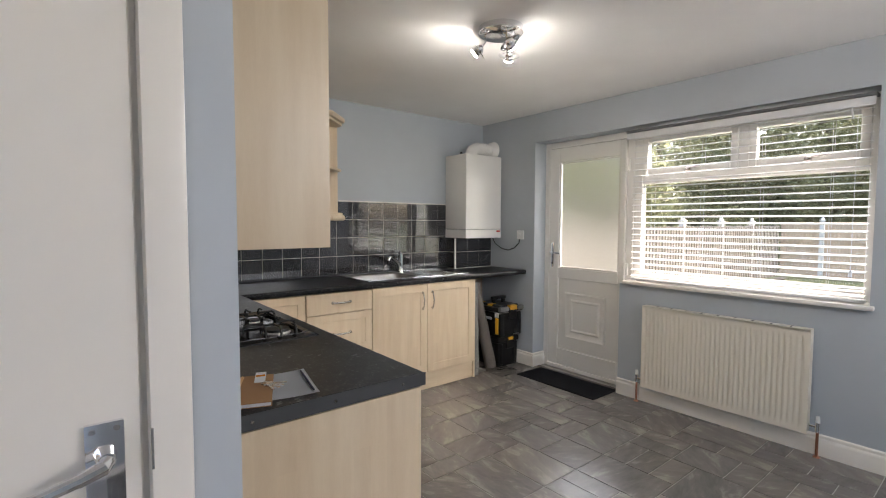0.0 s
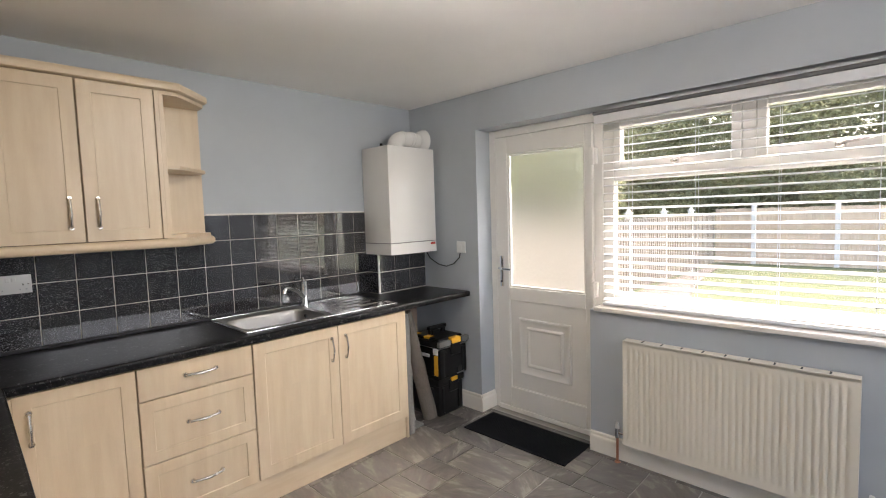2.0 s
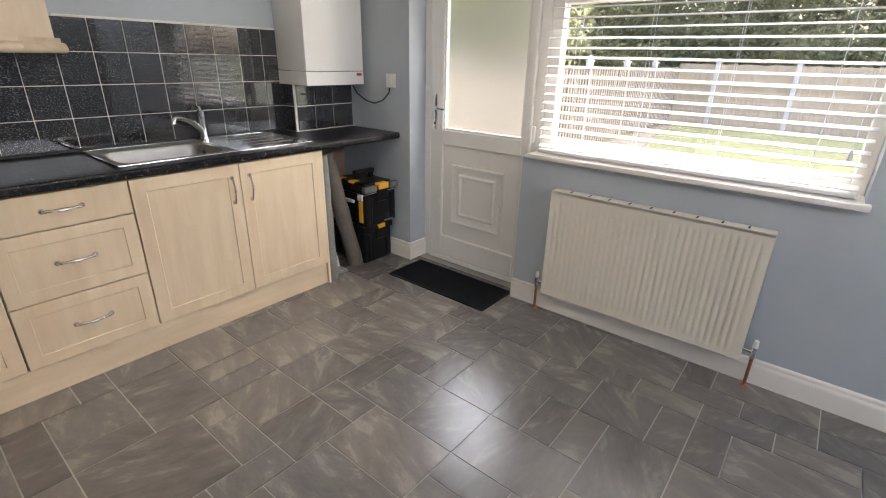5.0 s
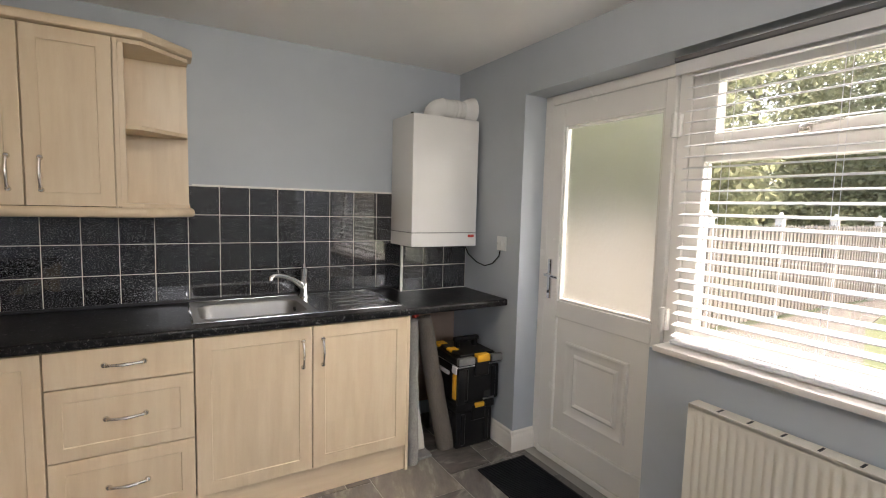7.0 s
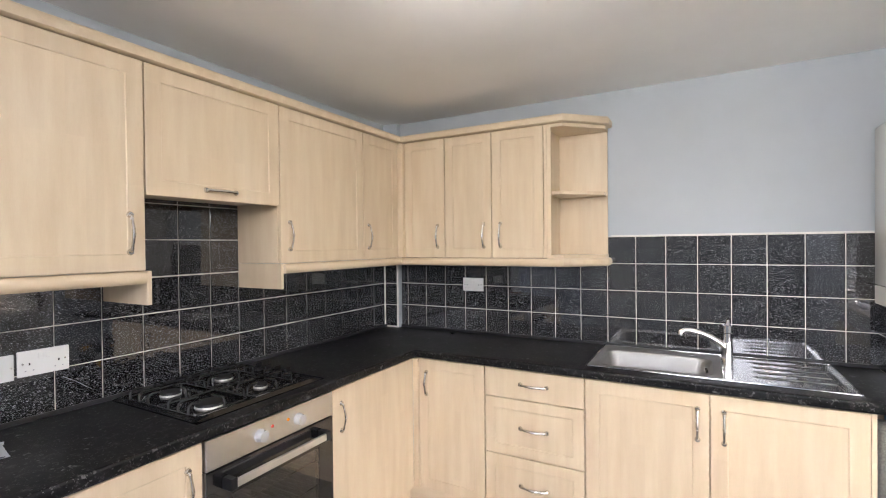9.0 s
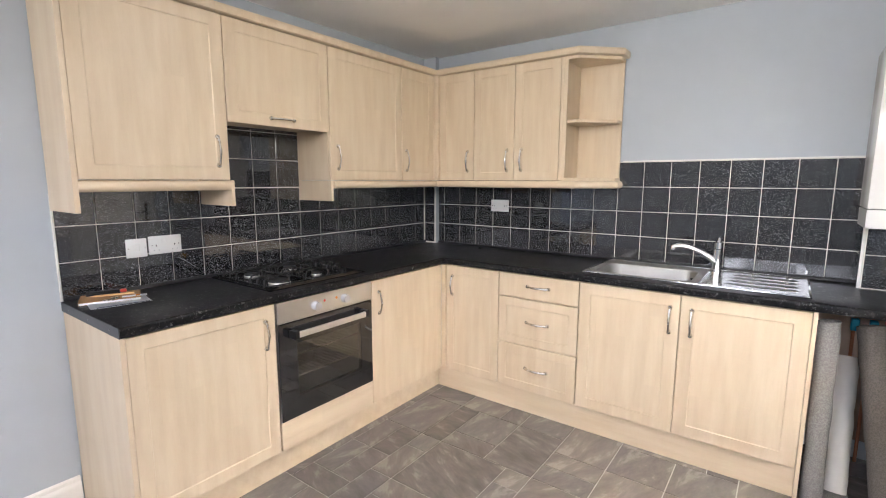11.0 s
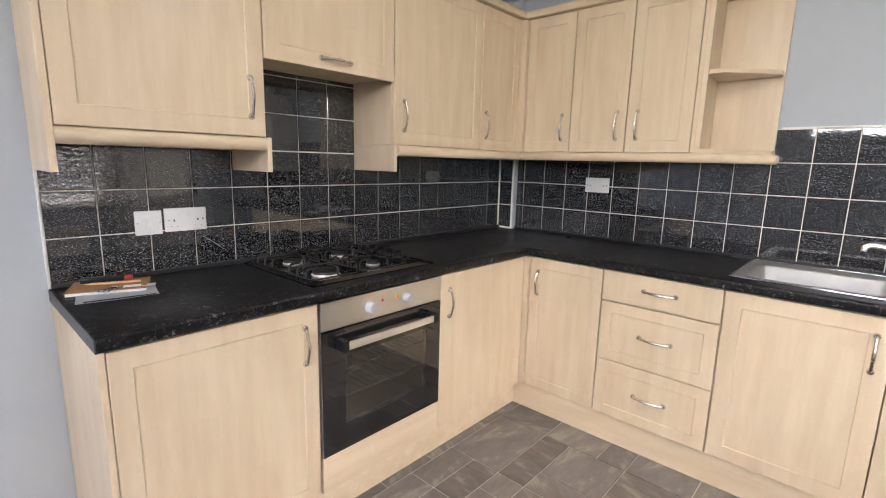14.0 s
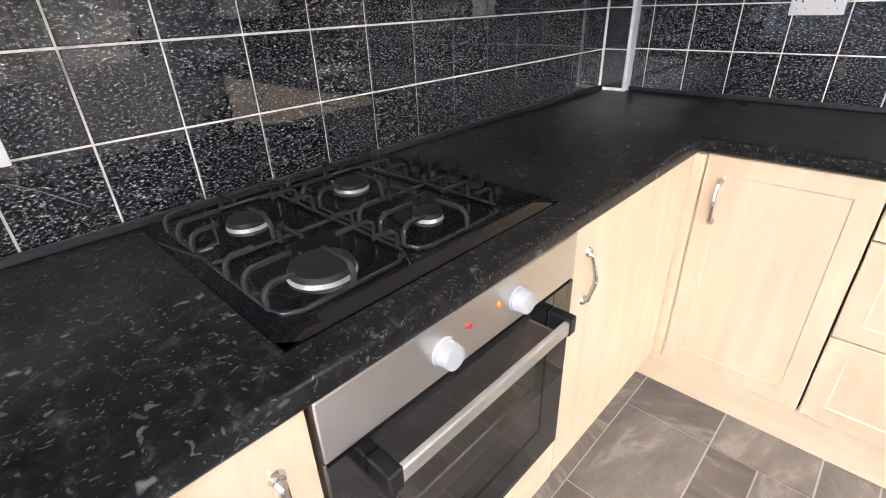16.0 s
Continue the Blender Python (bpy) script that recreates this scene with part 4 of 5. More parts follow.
def plate(name, label, m, w, h, kind):
    """A white wall plate in the local x-z plane that faces -y."""
    p = thing(name, label, "socket" if kind == "socket" else "switch", m)
    base = part("plate", boxes((-w / 2, w / 2, -0.010, 0, -h / 2, h / 2), bev=0.003, seg=2), PLASTIC, p)
    if kind == "socket":
        for sx in (-0.036, 0.036):
            part("rocker", boxes((sx * 0.3 - 0.008, sx * 0.3 + 0.008, -0.013, -0.009, 0.012, 0.032), bev=0.002), PLASTIC, base)
            for x, z in ((0, -0.002), (-0.011, -0.024), (0.011, -0.024)):
                tall = 0.004 if x == 0 else 0.0018
                part("slot", boxes((sx * 1.15 + x - 0.0022, sx * 1.15 + x + 0.0022, -0.0105, -0.0095, z - tall, z + tall)), DARKSLOT if x == 0 else ALU, base)
    else:
        part("rocker", boxes((-0.010, 0.010, -0.014, -0.009, -0.017, 0.017), bev=0.002), PLASTIC, base)
    for sx in (-1, 1):
        part("screw", cyl(bmesh.new(), 0.003, 0.003, (sx * w * 0.41, -0.0108, 0), (sx * w * 0.41, -0.0095, 0), 8), NICKEL, base)
    return p


plate("double_socket", "white double socket on the black tiles", pose(1.03, YT, 1.233), 0.146, 0.086, "socket")
plate("double_socket", "white double socket beside the cooker switch", pose(XT, 1.575, 1.110, 0, 0, 90), 0.146, 0.086, "socket")
plate("cooker_switch", "white single switch plate on the black tiles", pose(XT, 1.450, 1.105, 0, 0, 90), 0.086, 0.086, "switch")
s = plate("fused_spur", "white fused switch on the wall by the boiler", pose(XE, 3.105, 1.243, 0, 0, -90), 0.086, 0.086, "switch")
tagged(part("power_cable", tube(bmesh.new(), [(XE - 0.012, 3.11, 1.20), (XE - 0.015, 3.115, 1.165), (XE - 0.02, 3.17, 1.115), (XE - 0.022, 3.25, 1.09), (XE - 0.03, 3.33, 1.105), (XE - 0.05, 3.40, 1.15), (XE - 0.07, 3.43, 1.22)], 0.0042, 8), BLACKPLASTIC, smooth=60), "black cable looping from switch to boiler", "cable")

# ---- radiator ----
def radiator():
    r = thing("radiator", "white ribbed panel radiator under the window", "radiator", pose(3.466, 0.805, 0.0))
    L, z0, z1 = 1.02, 0.132, 0.742
    bm = bmesh.new()
    n = 33
    cols = []
    pitch = (L - 0.04) / n
    for k in range(n):
        y = 0.02 + pitch * k
        cols += [(y, 0.0), (y + pitch * 0.50, 0.0), (y + pitch * 0.66, 0.0045), (y + pitch * 0.84, 0.0045)]
    cols = [(0.0, 0.0)] + cols + [(L - 0.02, 0.0), (L, 0.0)]
    rows = [(z0, 0.0), (z0 + 0.035, 0.0), (z0 + 0.055, 1.0), (z1 - 0.055, 1.0), (z1 - 0.035, 0.0), (z1, 0.0)]
    g = [[bm.verts.new((d * s, y, z)) for y, d in cols] for z, s in rows]
    for a, b in zip(g, g[1:]):
        for k in range(len(cols) - 1):
            bm.faces.new((a[k], a[k + 1], b[k + 1], b[k]))
    part("front_panel", bm, RADPAINT, r, "ribbed front panel", 50)
    part("back_panel", boxes((0.05, 0.058, 0.01, L - 0.01, z0, z1 - 0.01)), RADPAINT, r)
    for a, b in ((0.0, 0.004), (L - 0.004, L)):
        part("side_panel", boxes((0.0015, 0.062, a, b, z0 + 0.01, z1), bev=0.001), RADPAINT, r)
    part("top_cover", boxes((0.0, 0.062, 0.0, L, z1 - 0.004, z1 + 0.004), (0.0, 0.005, 0.0, L, z1 - 0.012, z1 - 0.004), bev=0.0015), RADPAINT, r, "white top cover")
    bm = bmesh.new()
    for k in range(9):
        y = L * (0.1 + 0.1 * k)
        box(bm, 0.012, 0.050, y - 0.004, y + 0.004, z1 + 0.0042, z1 + 0.0050)
    part("vent_slots", bm, DARKSLOT, r, "dark slots in the top cover")
    # solid dark block in place of the shade between the two panels
    part("gap", boxes((0.022, 0.05, 0.01, L - 0.01, z0 + 0.02, z1 - 0.06)), DARKSLOT, r)
    for y, s in ((-0.045, 1), (L + 0.045, -1)):
        v = part("valve", cyl(bmesh.new(), 0.013, 0.011, (0.03, y, 0.15), (0.03, y, 0.21), 16), CHROME, r, "radiator valve")
        bm = cyl(bmesh.new(), 0.012, 0.010, (0.03, y, 0.205), (0.03, y, 0.240), 16)
        part("cap", bm, PLASTIC, v, "white valve cap")
        part("tail", cyl(bmesh.new(), 0.009, 0.009, (0.03, y, 0.180), (0.03, y + s * 0.05, 0.180), 12), CHROME, v)
        part("pipe", cyl(bmesh.new(), 0.0075, 0.0075, (0.03, y, 0.0), (0.03, y, 0.15), 12), COPPER, v, "copper tail pipe")
        part("floor_collar", cyl(bmesh.new(), 0.018, 0.015, (0.03, y, 0.0), (0.03, y, 0.006), 16), COPPER, v)


radiator()

# ---- door mat ----
def door_mat():
    d = thing("door_mat", "black ribbed rubber mat before the back door", "mat", pose(3.245, 2.078, 0.0))
    X, Y = 0.33, 0.784
    part("base", boxes((0, X, 0, Y, 0.0, 0.004)), RUBBER, d)
    bm = bmesh.new()
    n = 62
    for k in range(n):
        y = 0.012 + k * (Y - 0.024) / (n - 1)
        box(bm, 0.010, X - 0.010, y - 0.0034, y + 0.0034, 0.0035, 0.0085)
    part("ribs", bm, RUBBER, d)
    part("border", boxes((0, 0.009, 0, Y, 0.0035, 0.0075), (X - 0.009, X, 0, Y, 0.0035, 0.0075), (0.009, X - 0.009, 0, 0.008, 0.0035, 0.0075), (0.009, X - 0.009, Y - 0.008, Y, 0.0035, 0.0075)), RUBBER, d)


door_mat()

# ---- toolboxes and rolls under the worktop ----
def toolbox(m, h, label, handle, w, d):
    t = thing("toolbox", label, "toolbox", m, "stacked toolboxes")
    bm = boxes((0, w, 0, d, 0.0, h * 0.74), bev=0.015, seg=2)
    for x in (0.03, w - 0.06):
        box(bm, x, x + 0.03, -0.010, 0.02, 0.02, h * 0.70, bev=0.005)
    for y in (0.05, d - 0.09):
        box(bm, -0.010, 0.02, y, y + 0.035, 0.02, h * 0.70, bev=0.005)
    part("tub", bm, BLACKPLASTIC, t)
    bm = boxes((-0.010, w + 0.010, -0.010, d + 0.010, h * 0.75, h * 0.92), bev=0.012, seg=2)
    box(bm, 0.02, w - 0.02, 0.02, d - 0.02, h * 0.90, h * 0.98, bev=0.008)
    lid = part("lid", bm, BLACKPLASTIC, t)
    part("latch", boxes((0.10, 0.20, -0.018, -0.004, h * 0.55, h * 0.86), bev=0.005), BLACKPLASTIC, t)
    if not handle:
        part("clip", boxes((0.12, 0.19, -0.020, -0.004, h * 0.80, h * 0.90), bev=0.004), YELLOW, t, "yellow front clip")
        return t
    part("side_handle", boxes((-0.020, -0.004, 0.10, 0.24, h * 0.52, h * 0.60), bev=0.005), GREYPLASTIC, t, "grey side handle")
    part("clip", boxes((-0.020, -0.004, 0.012, 0.048, h * 0.10, h * 0.60), bev=0.004), YELLOW, t, "yellow corner clip")
    part("clip", boxes((-0.022, -0.004, 0.006, 0.054, h * 0.62, h * 0.77), bev=0.004), PLASTIC, t, "pale grey corner latch")
    part("corner_pillar", boxes((-0.014, 0.035, -0.016, 0.010, h * 0.02, h * 0.74), bev=0.006, seg=2), BLACKPLASTIC, t)
    part("seal", boxes((-0.013, w + 0.013, -0.013, d + 0.013, h * 0.765, h * 0.780), bev=0.001), ALU, t, "grey lid edge")
    # no recess is cut here; a dark pad paints its shade
    part("grip_recess", boxes((w * 0.62, w * 0.90, -0.004, 0.004, h * 0.06, h * 0.20), bev=0.002), DARKSLOT, t, "dark pad for the shade of a grip recess")
    part("maker_plate", boxes((w * 0.60, w * 0.88, -0.006, 0.002, h * 0.03, h * 0.055)), ALU, t, "small grey plate")
    for x0, x1 in ((-0.014, 0.10), (0.22, w + 0.014)):
        part("bumper", boxes((x0, x1, -0.018, 0.016, h * 0.80, h * 0.95), bev=0.009, seg=2), SCUFFED, lid, "scuffed grey lid bumper")
    part("strip", boxes((0.115, 0.205, -0.020, 0.085, h * 0.83, h * 0.975), bev=0.006, seg=2), YELLOW, lid, "yellow lid clip")
    for x0, x1, y0, y1 in ((0.0, 0.075, 0.27, 0.34), (0.015, 0.075, 0.13, 0.19)):
        part("strip", boxes((x0, x1, y0, y1, h * 0.93, h * 0.99), bev=0.004), YELLOW, lid, "yellow lid strip")
    bm = boxes((0.075, 0.105, 0.17, 0.20, h * 0.96, h * 1.10), (0.205, 0.235, 0.17, 0.20, h * 0.96, h * 1.10), bev=0.004)
    box(bm, 0.065, 0.245, 0.165, 0.205, h * 1.09, h * 1.19, bev=0.012, seg=2)
    part("carry_handle", bm, BLACKPLASTIC, lid, "black carry handle")
    return t


toolbox(pose(3.250, 3.105, 0.0, 0, 0, 0), 0.305, "black tool case under another toolbox", False, 0.262, 0.345)
toolbox(pose(3.243, 3.075, 0.290, 0, 0, -1), 0.300, "scuffed black toolbox with yellow latches, stacked on top", True, 0.285, 0.36)


def roll(name, label, a, b, radius, material, flat=1.0, core=True):
    t = thing(name, label, "roll", pose(*a))
    rel = Vector(b) - Vector(a)
    pts = [rel * k / 10 for k in range(11)]
    bm = tube(bmesh.new(), [p + Vector((0.002 * math.sin(3 * k), 0.002 * math.cos(2 * k), 0)) for k, p in enumerate(pts)], [radius * (1 + 0.03 * math.sin(1.7 * k)) for k in range(11)], 24, flat)
    part("sheet", bm, material, t, smooth=70)
    d = rel.normalized()
    bm = bmesh.new()
    side = d.orthogonal().normalized()
    spiral = [rel + d * 0.002 + (side * math.cos(a2) + d.cross(side) * math.sin(a2) * flat) * radius * (0.15 + 0.8 * a2 / 18.9) for a2 in np.linspace(0, 18.9, 60)]
    tube(bm, spiral, 0.004, 5)
    part("rolled_edge", bm, material, t)
    return t


roll("carpet_roll", "grey flecked carpet offcut rolled beside the cabinet", (2.955, 3.105, 0.0), (2.948, 3.125, 0.82), 0.043, CARPET, 0.9)
roll("carpet_roll", "brown-grey folded carpet strip leaning under the worktop", (3.215, 3.165, 0.005), (3.105, 3.29, 0.785), 0.056, CARPET_B, 0.95)
roll("lining_roll", "white lining paper roll standing on end", (3.035, 3.20, 0.018), (3.045, 3.43, 0.585), 0.050, LINING)
tagged(part("carpet_scrap", boxes((2.93, 3.09, 3.10, 3.42, 0.0, 0.018), bev=0.008, seg=2), CARPET), "grey carpet scrap flat on the floor", "carpet")
for x, m, lab in ((3.075, BLUE, "copper pipe with a blue valve lever"), (3.144, BLUE, "copper pipe with a blue valve lever"), (3.20, RED, "copper pipe with a red valve lever")):
    v = thing("pipe_valve", lab, "valve", pose(x, 3.60, 0.0), "pipe valves")
    part("pipe", cyl(bmesh.new(), 0.0075, 0.0075, (0, 0, 0.0), (0, 0, 0.86), 12), COPPER, v)
    part("lever", boxes((-0.016, 0.016, -0.05, -0.012, 0.69, 0.75), bev=0.004), m, v)

# ---- things on the worktop ----
tagged(part("trim_scratch", tube(bmesh.new(), [(XT + 0.001, 1.632, 1.040), (XT + 0.001, 1.668, 1.016), (XT + 0.001, 1.690, 0.997), (XT + 0.001, 1.721, 0.972)], [0.0016, 0.0008, 0.0011, 0.0005], 6, 0.3), ALU), "pale scratch across a black wall tile", "scratch", kind="structure")
n = thing("notebook", "brown card notebook lying on the worktop", "notebook", pose(0.465, 1.295, 0.9135, 0, 0, -20))
part("pages", boxes((-0.075, 0.075, -0.105, 0.105, 0.001, 0.010)), PAPER, n)
part("cover", boxes((-0.078, 0.078, -0.108, 0.108, 0.010, 0.012), (-0.078, 0.078, -0.108, 0.108, 0.0, 0.001), bev=0.0005), CARD, n, "brown card cover")
part("stamp", boxes((-0.06, -0.045, -0.06, 0.04, 0.0121, 0.0124)), INK, n, "dark smudged print")
pp = thing("paper_sheet", "white printed letter lying beside the notebook", "paper", pose(0.563, 1.292, 0.9130, 0, 0, -11))
bm = bmesh.new()
g = [[bm.verts.new((x, y, 0.001 + 0.006 * max(0, x / 0.1) ** 2 + 0.003 * math.sin(9 * y + 4 * x) ** 2)) for y in np.linspace(-0.105, 0.105, 9)] for x in np.linspace(-0.085, 0.085, 9)]
for i in range(8):
    for j in range(8):
        bm.faces.new((g[i][j], g[i + 1][j], g[i + 1][j + 1], g[i][j + 1]))
bmesh.ops.solidify(bm, geom=bm.faces, thickness=0.0008)
part("sheet", bm, PAPER, pp)
part("printed_line", boxes((0.072, 0.076, -0.085, 0.095, 0.0055, 0.0082)), INK, pp, "dark blue printed line")
k = thing("key_bunch", "bunch of metal keys on the notebook", "keys", pose(0.53, 1.29, 0.926, 0, 0, -60))
for q in range(4):
    a = -0.5 + q * 0.35
    bm = boxes((0.012, 0.05, -0.003, 0.003, 0.001 * q, 0.001 * q + 0.002))
    cyl(bm, 0.011, 0.011, (0.006, 0, 0.001 * q), (0.006, 0, 0.001 * q + 0.002), 14)
    bmesh.ops.rotate(bm, cent=(0, 0, 0), matrix=Matrix.Rotation(a, 3, "Z"), verts=bm.verts)
    part("key", bm, NICKEL, k)
bm = tube(bmesh.new(), [(0.014 * math.cos(a), 0.014 * math.sin(a), 0.004) for a in np.linspace(0, 6.28, 20)], 0.0013, 6)
part("ring", bm, NICKEL, k)
p = tagged(part("pencil", tube(bmesh.new(), [(0.492, 1.375, 0.9300), (0.440, 1.250, 0.9300), (0.432, 1.232, 0.9300)], [0.004, 0.004, 0.001], 6), WOODPEN), "wooden pencil lying on the notebook", "pencil")
sl = thing("printed_slip", "small white slip with an orange bar on the notebook", "paper", pose(0.535, 1.36, 0.9262, 0, 0, -20))
part("slip", boxes((-0.014, 0.014, -0.045, 0.045, 0.0, 0.0008)), PAPER, sl)
part("orange_bar", boxes((-0.012, 0.012, 0.004, 0.020, 0.0008, 0.0011)), ORANGE, sl)
kn = thing("utility_knife", "black and red utility knife on the notebook", "knife", pose(0.415, 1.295, 0.926, 0, 0, 72))
part("grip", boxes((-0.07, 0.05, -0.013, 0.013, 0.0, 0.018), bev=0.005, seg=2), BLACKPLASTIC, kn)
part("tip", boxes((0.05, 0.075, -0.011, 0.011, 0.002, 0.016), bev=0.004), RED, kn, "red end")

# ---- ceiling light ----
def ceiling_light():
    cx, cy = 1.915, 1.800
    l = thing("ceiling_spotlight", "chrome ceiling light with three lit spot heads", "ceiling light", pose(cx, cy, ZC))
    bm = cyl(bmesh.new(), 0.108, 0.116, (0, 0, -0.034), (0, 0, -0.028), 48)
    cyl(bm, 0.116, 0.116, (0, 0, -0.028), (0, 0, 0.0), 48)
    part("base_plate", bm, CHROME, l, "round chrome ceiling plate", 40)
    heads = (((-0.056, 0.102), (-0.40, 0.60, -0.50)), ((-0.009, -0.072), (0.72, 0.02, -0.55)), ((0.120, 0.054), (0.40, 0.50, -0.80)))
    for (x, y), aim in heads:
        aim = Vector(aim).normalized()
        c = Vector((x, y, -0.092))
        neck = Vector((x * 0.72, y * 0.72, -0.030))
        bm = bmesh.new()
        bmesh.ops.create_uvsphere(bm, u_segments=20, v_segments=12, radius=0.024, matrix=Matrix.Translation(c))
        cyl(bm, 0.020, 0.027, c + aim * 0.006, c + aim * 0.030, 24)
        h = part("spot_head", bm, CHROME, l, "chrome spot head with flat ring")
        part("stem", tube(bmesh.new(), [neck, neck + Vector((0, 0, -0.03)), c], 0.006, 10), CHROME, h)
        side = aim.orthogonal().normalized()
        up = aim.cross(side)
        bm = bmesh.new()
        loops = [[bm.verts.new(c + aim * d + (side * math.cos(a) + up * math.sin(a)) * r) for a in np.linspace(0, 2 * math.pi, 33)[:-1]] for r, d in ((0.037, 0.004), (0.057, 0.004), (0.057, 0.007), (0.037, 0.007))]
        for p, q in zip(loops, loops[1:] + loops[:1]):
            for k in range(32):
                bm.faces.new((p[k], p[(k + 1) % 32], q[(k + 1) % 32], q[k]))
        for sgn in (-1, 1):
            tube(bm, [c + side * sgn * 0.022 + aim * 0.005, c + side * sgn * 0.039 + aim * 0.005], 0.003, 6)
        part("ring", bm, CHROME, h)
        part("bulb", cyl(bmesh.new(), 0.025, 0.021, c + aim * 0.0305, c + aim * 0.038, 24), BULB, h, "glowing spot bulb")
        lamp = new("spot_lamp", bpy.data.lights.new("spot_lamp", "SPOT"))
        lamp.data.energy, lamp.data.color, lamp.data.spot_size, lamp.data.spot_blend, lamp.data.shadow_soft_size = 0.28, (1.0, 0.93, 0.82), radians(150), 1.0, 0.022
        lamp.matrix_world = look(Vector((cx, cy, ZC)) + c + aim * 0.047, Vector((cx, cy, ZC)) + c + aim)


ceiling_light()

# ---- garden ----
LAWN = mat("rough lawn", (0.12, 0.17, 0.05), 0.9)
v = coords(LAWN)
colour(LAWN, mix(LAWN, 0.5, ramp(LAWN, noise_of(LAWN, v, 0.7, 5), [(0.3, (0.04, 0.052, 0.015)), (0.7, (0.075, 0.08, 0.027))]), ramp(LAWN, noise_of(LAWN, v, 40, 4), [(0.3, (0.03, 0.04, 0.011)), (0.7, (0.08, 0.088, 0.03))])))
GRAVEL = mat("pale gravel", (0.4, 0.34, 0.27), 0.9)
v = coords(GRAVEL)
colour(GRAVEL, ramp(GRAVEL, noise_of(GRAVEL, v, 26, 4, 0.8), [(0.3, (0.05, 0.04, 0.033)), (0.55, (0.10, 0.085, 0.07)), (0.75, (0.18, 0.155, 0.13))]))
bump(GRAVEL, noise_of(GRAVEL, v, 26, 3), 0.8, 0.03)
FENCE = mat("weathered pale timber", (0.45, 0.4, 0.33), 0.85)
v = coords(FENCE, (20, 20, 1.5), 17.0)
colour(FENCE, ramp(FENCE, noise_of(FENCE, v, 2, 5), [(0.3, (0.16, 0.135, 0.105)), (0.7, (0.26, 0.225, 0.18))]))
BOARD = mat("pale weathered boards", (0.5, 0.46, 0.4), 0.85)
v = coords(BOARD, (20, 20, 1.5), 17.0)
colour(BOARD, ramp(BOARD, noise_of(BOARD, v, 2, 5), [(0.3, (0.40, 0.29, 0.19)), (0.7, (0.60, 0.46, 0.32))]))
POST = paint("pale fence post", (0.66, 0.62, 0.56), 0.8, 0.2, 30, 0.2)
LEAF = mat("hedge leaf", (0.06, 0.1, 0.025), 0.7)
bsdf(LEAF).inputs["Specular IOR Level"].default_value = 0.15
geo = node(LEAF, "ShaderNodeNewGeometry")
colour(LEAF, ramp(LEAF, geo.outputs["Random Per Island"], [(0.0, (0.075, 0.085, 0.04)), (0.5, (0.12, 0.13, 0.065)), (0.85, (0.16, 0.165, 0.095)), (1.0, (0.22, 0.21, 0.14))]))
thin = node(LEAF, "ShaderNodeBsdfTranslucent", Color=(0.34, 0.35, 0.21, 1))
both = node(LEAF, "ShaderNodeMixShader", Fac=0.45)
link(LEAF, bsdf(LEAF).outputs[0], both.inputs[1])
link(LEAF, thin.outputs[0], both.inputs[2])
link(LEAF, both.outputs[0], LEAF.node_tree.nodes["Material Output"].inputs["Surface"])
BARK = paint("grey bark", (0.12, 0.1, 0.08), 0.9, 0.4, 30, 0.6)

ZG = -0.15
structure("ground", boxes((3.86, 150, -120, 120, ZG - 0.2, ZG)), LAWN, "mown garden lawn", "ground")
# unseen ground, added in neutral grey so the light it bounces isn't green
BOUNCE_GREY = paint("neutral grey bounce ground", (0.33, 0.32, 0.30), 0.85, 0.2, 30, 0.4)
structure("pavement", boxes((-120, 3.85, -120, 120, ZG - 0.2, ZG - 0.002)), BOUNCE_GREY, "unseen grey ground added to bounce neutral light indoors", "pavement")
bm = bmesh.new()
rim = [(3.86, 4.3), (3.86, 2.2), (5.6, 2.2), (7.2, 2.5), (8.6, 2.9), (10.5, 3.5), (12.8, 3.9), (15.8, 4.2), (15.8, 4.4)]
prism(bm, rim, ZG - 0.02, ZG + 0.02)
structure("path", bm, GRAVEL, "pale stony garden border", "path")


def post_mesh(h):
    bm = boxes((-0.05, 0.05, -0.05, 0.05, 0.0, h), (-0.065, 0.065, -0.065, 0.065, h, h + 0.025))
    cyl(bm, 0.05, 0.02, (0, 0, h + 0.025), (0, 0, h + 0.11), 10)
    return to_mesh("post", bm, POST)


def picket_fence():
    f = thing("picket_fence", "pale timber picket fence with capped posts", "fence", pose(4.2, 4.45, ZG))
    pm = post_mesh(1.55)
    bm = boxes((-0.035, 0.035, -0.010, 0.010, 0.06, 1.42))
    cyl(bm, 0.035, 0.005, (0, 0, 1.42), (0, 0, 1.47), 4)
    slat = to_mesh("board", bm, FENCE)
    x = 0.0
    while x < 11.4:
        piece("post", pm, f, (x, 0, 0))
        x += 1.9
    x = 0.1
    while x < 11.4:
        piece("board", slat, f, (x, -0.045, random.uniform(-0.01, 0.01)), (0, random.uniform(-0.6, 0.6), 0))
        x += 0.115
    for z in (0.35, 1.2):
        part("rail", boxes((0, 11.4, -0.03, 0.01, z, z + 0.08)), FENCE, f)


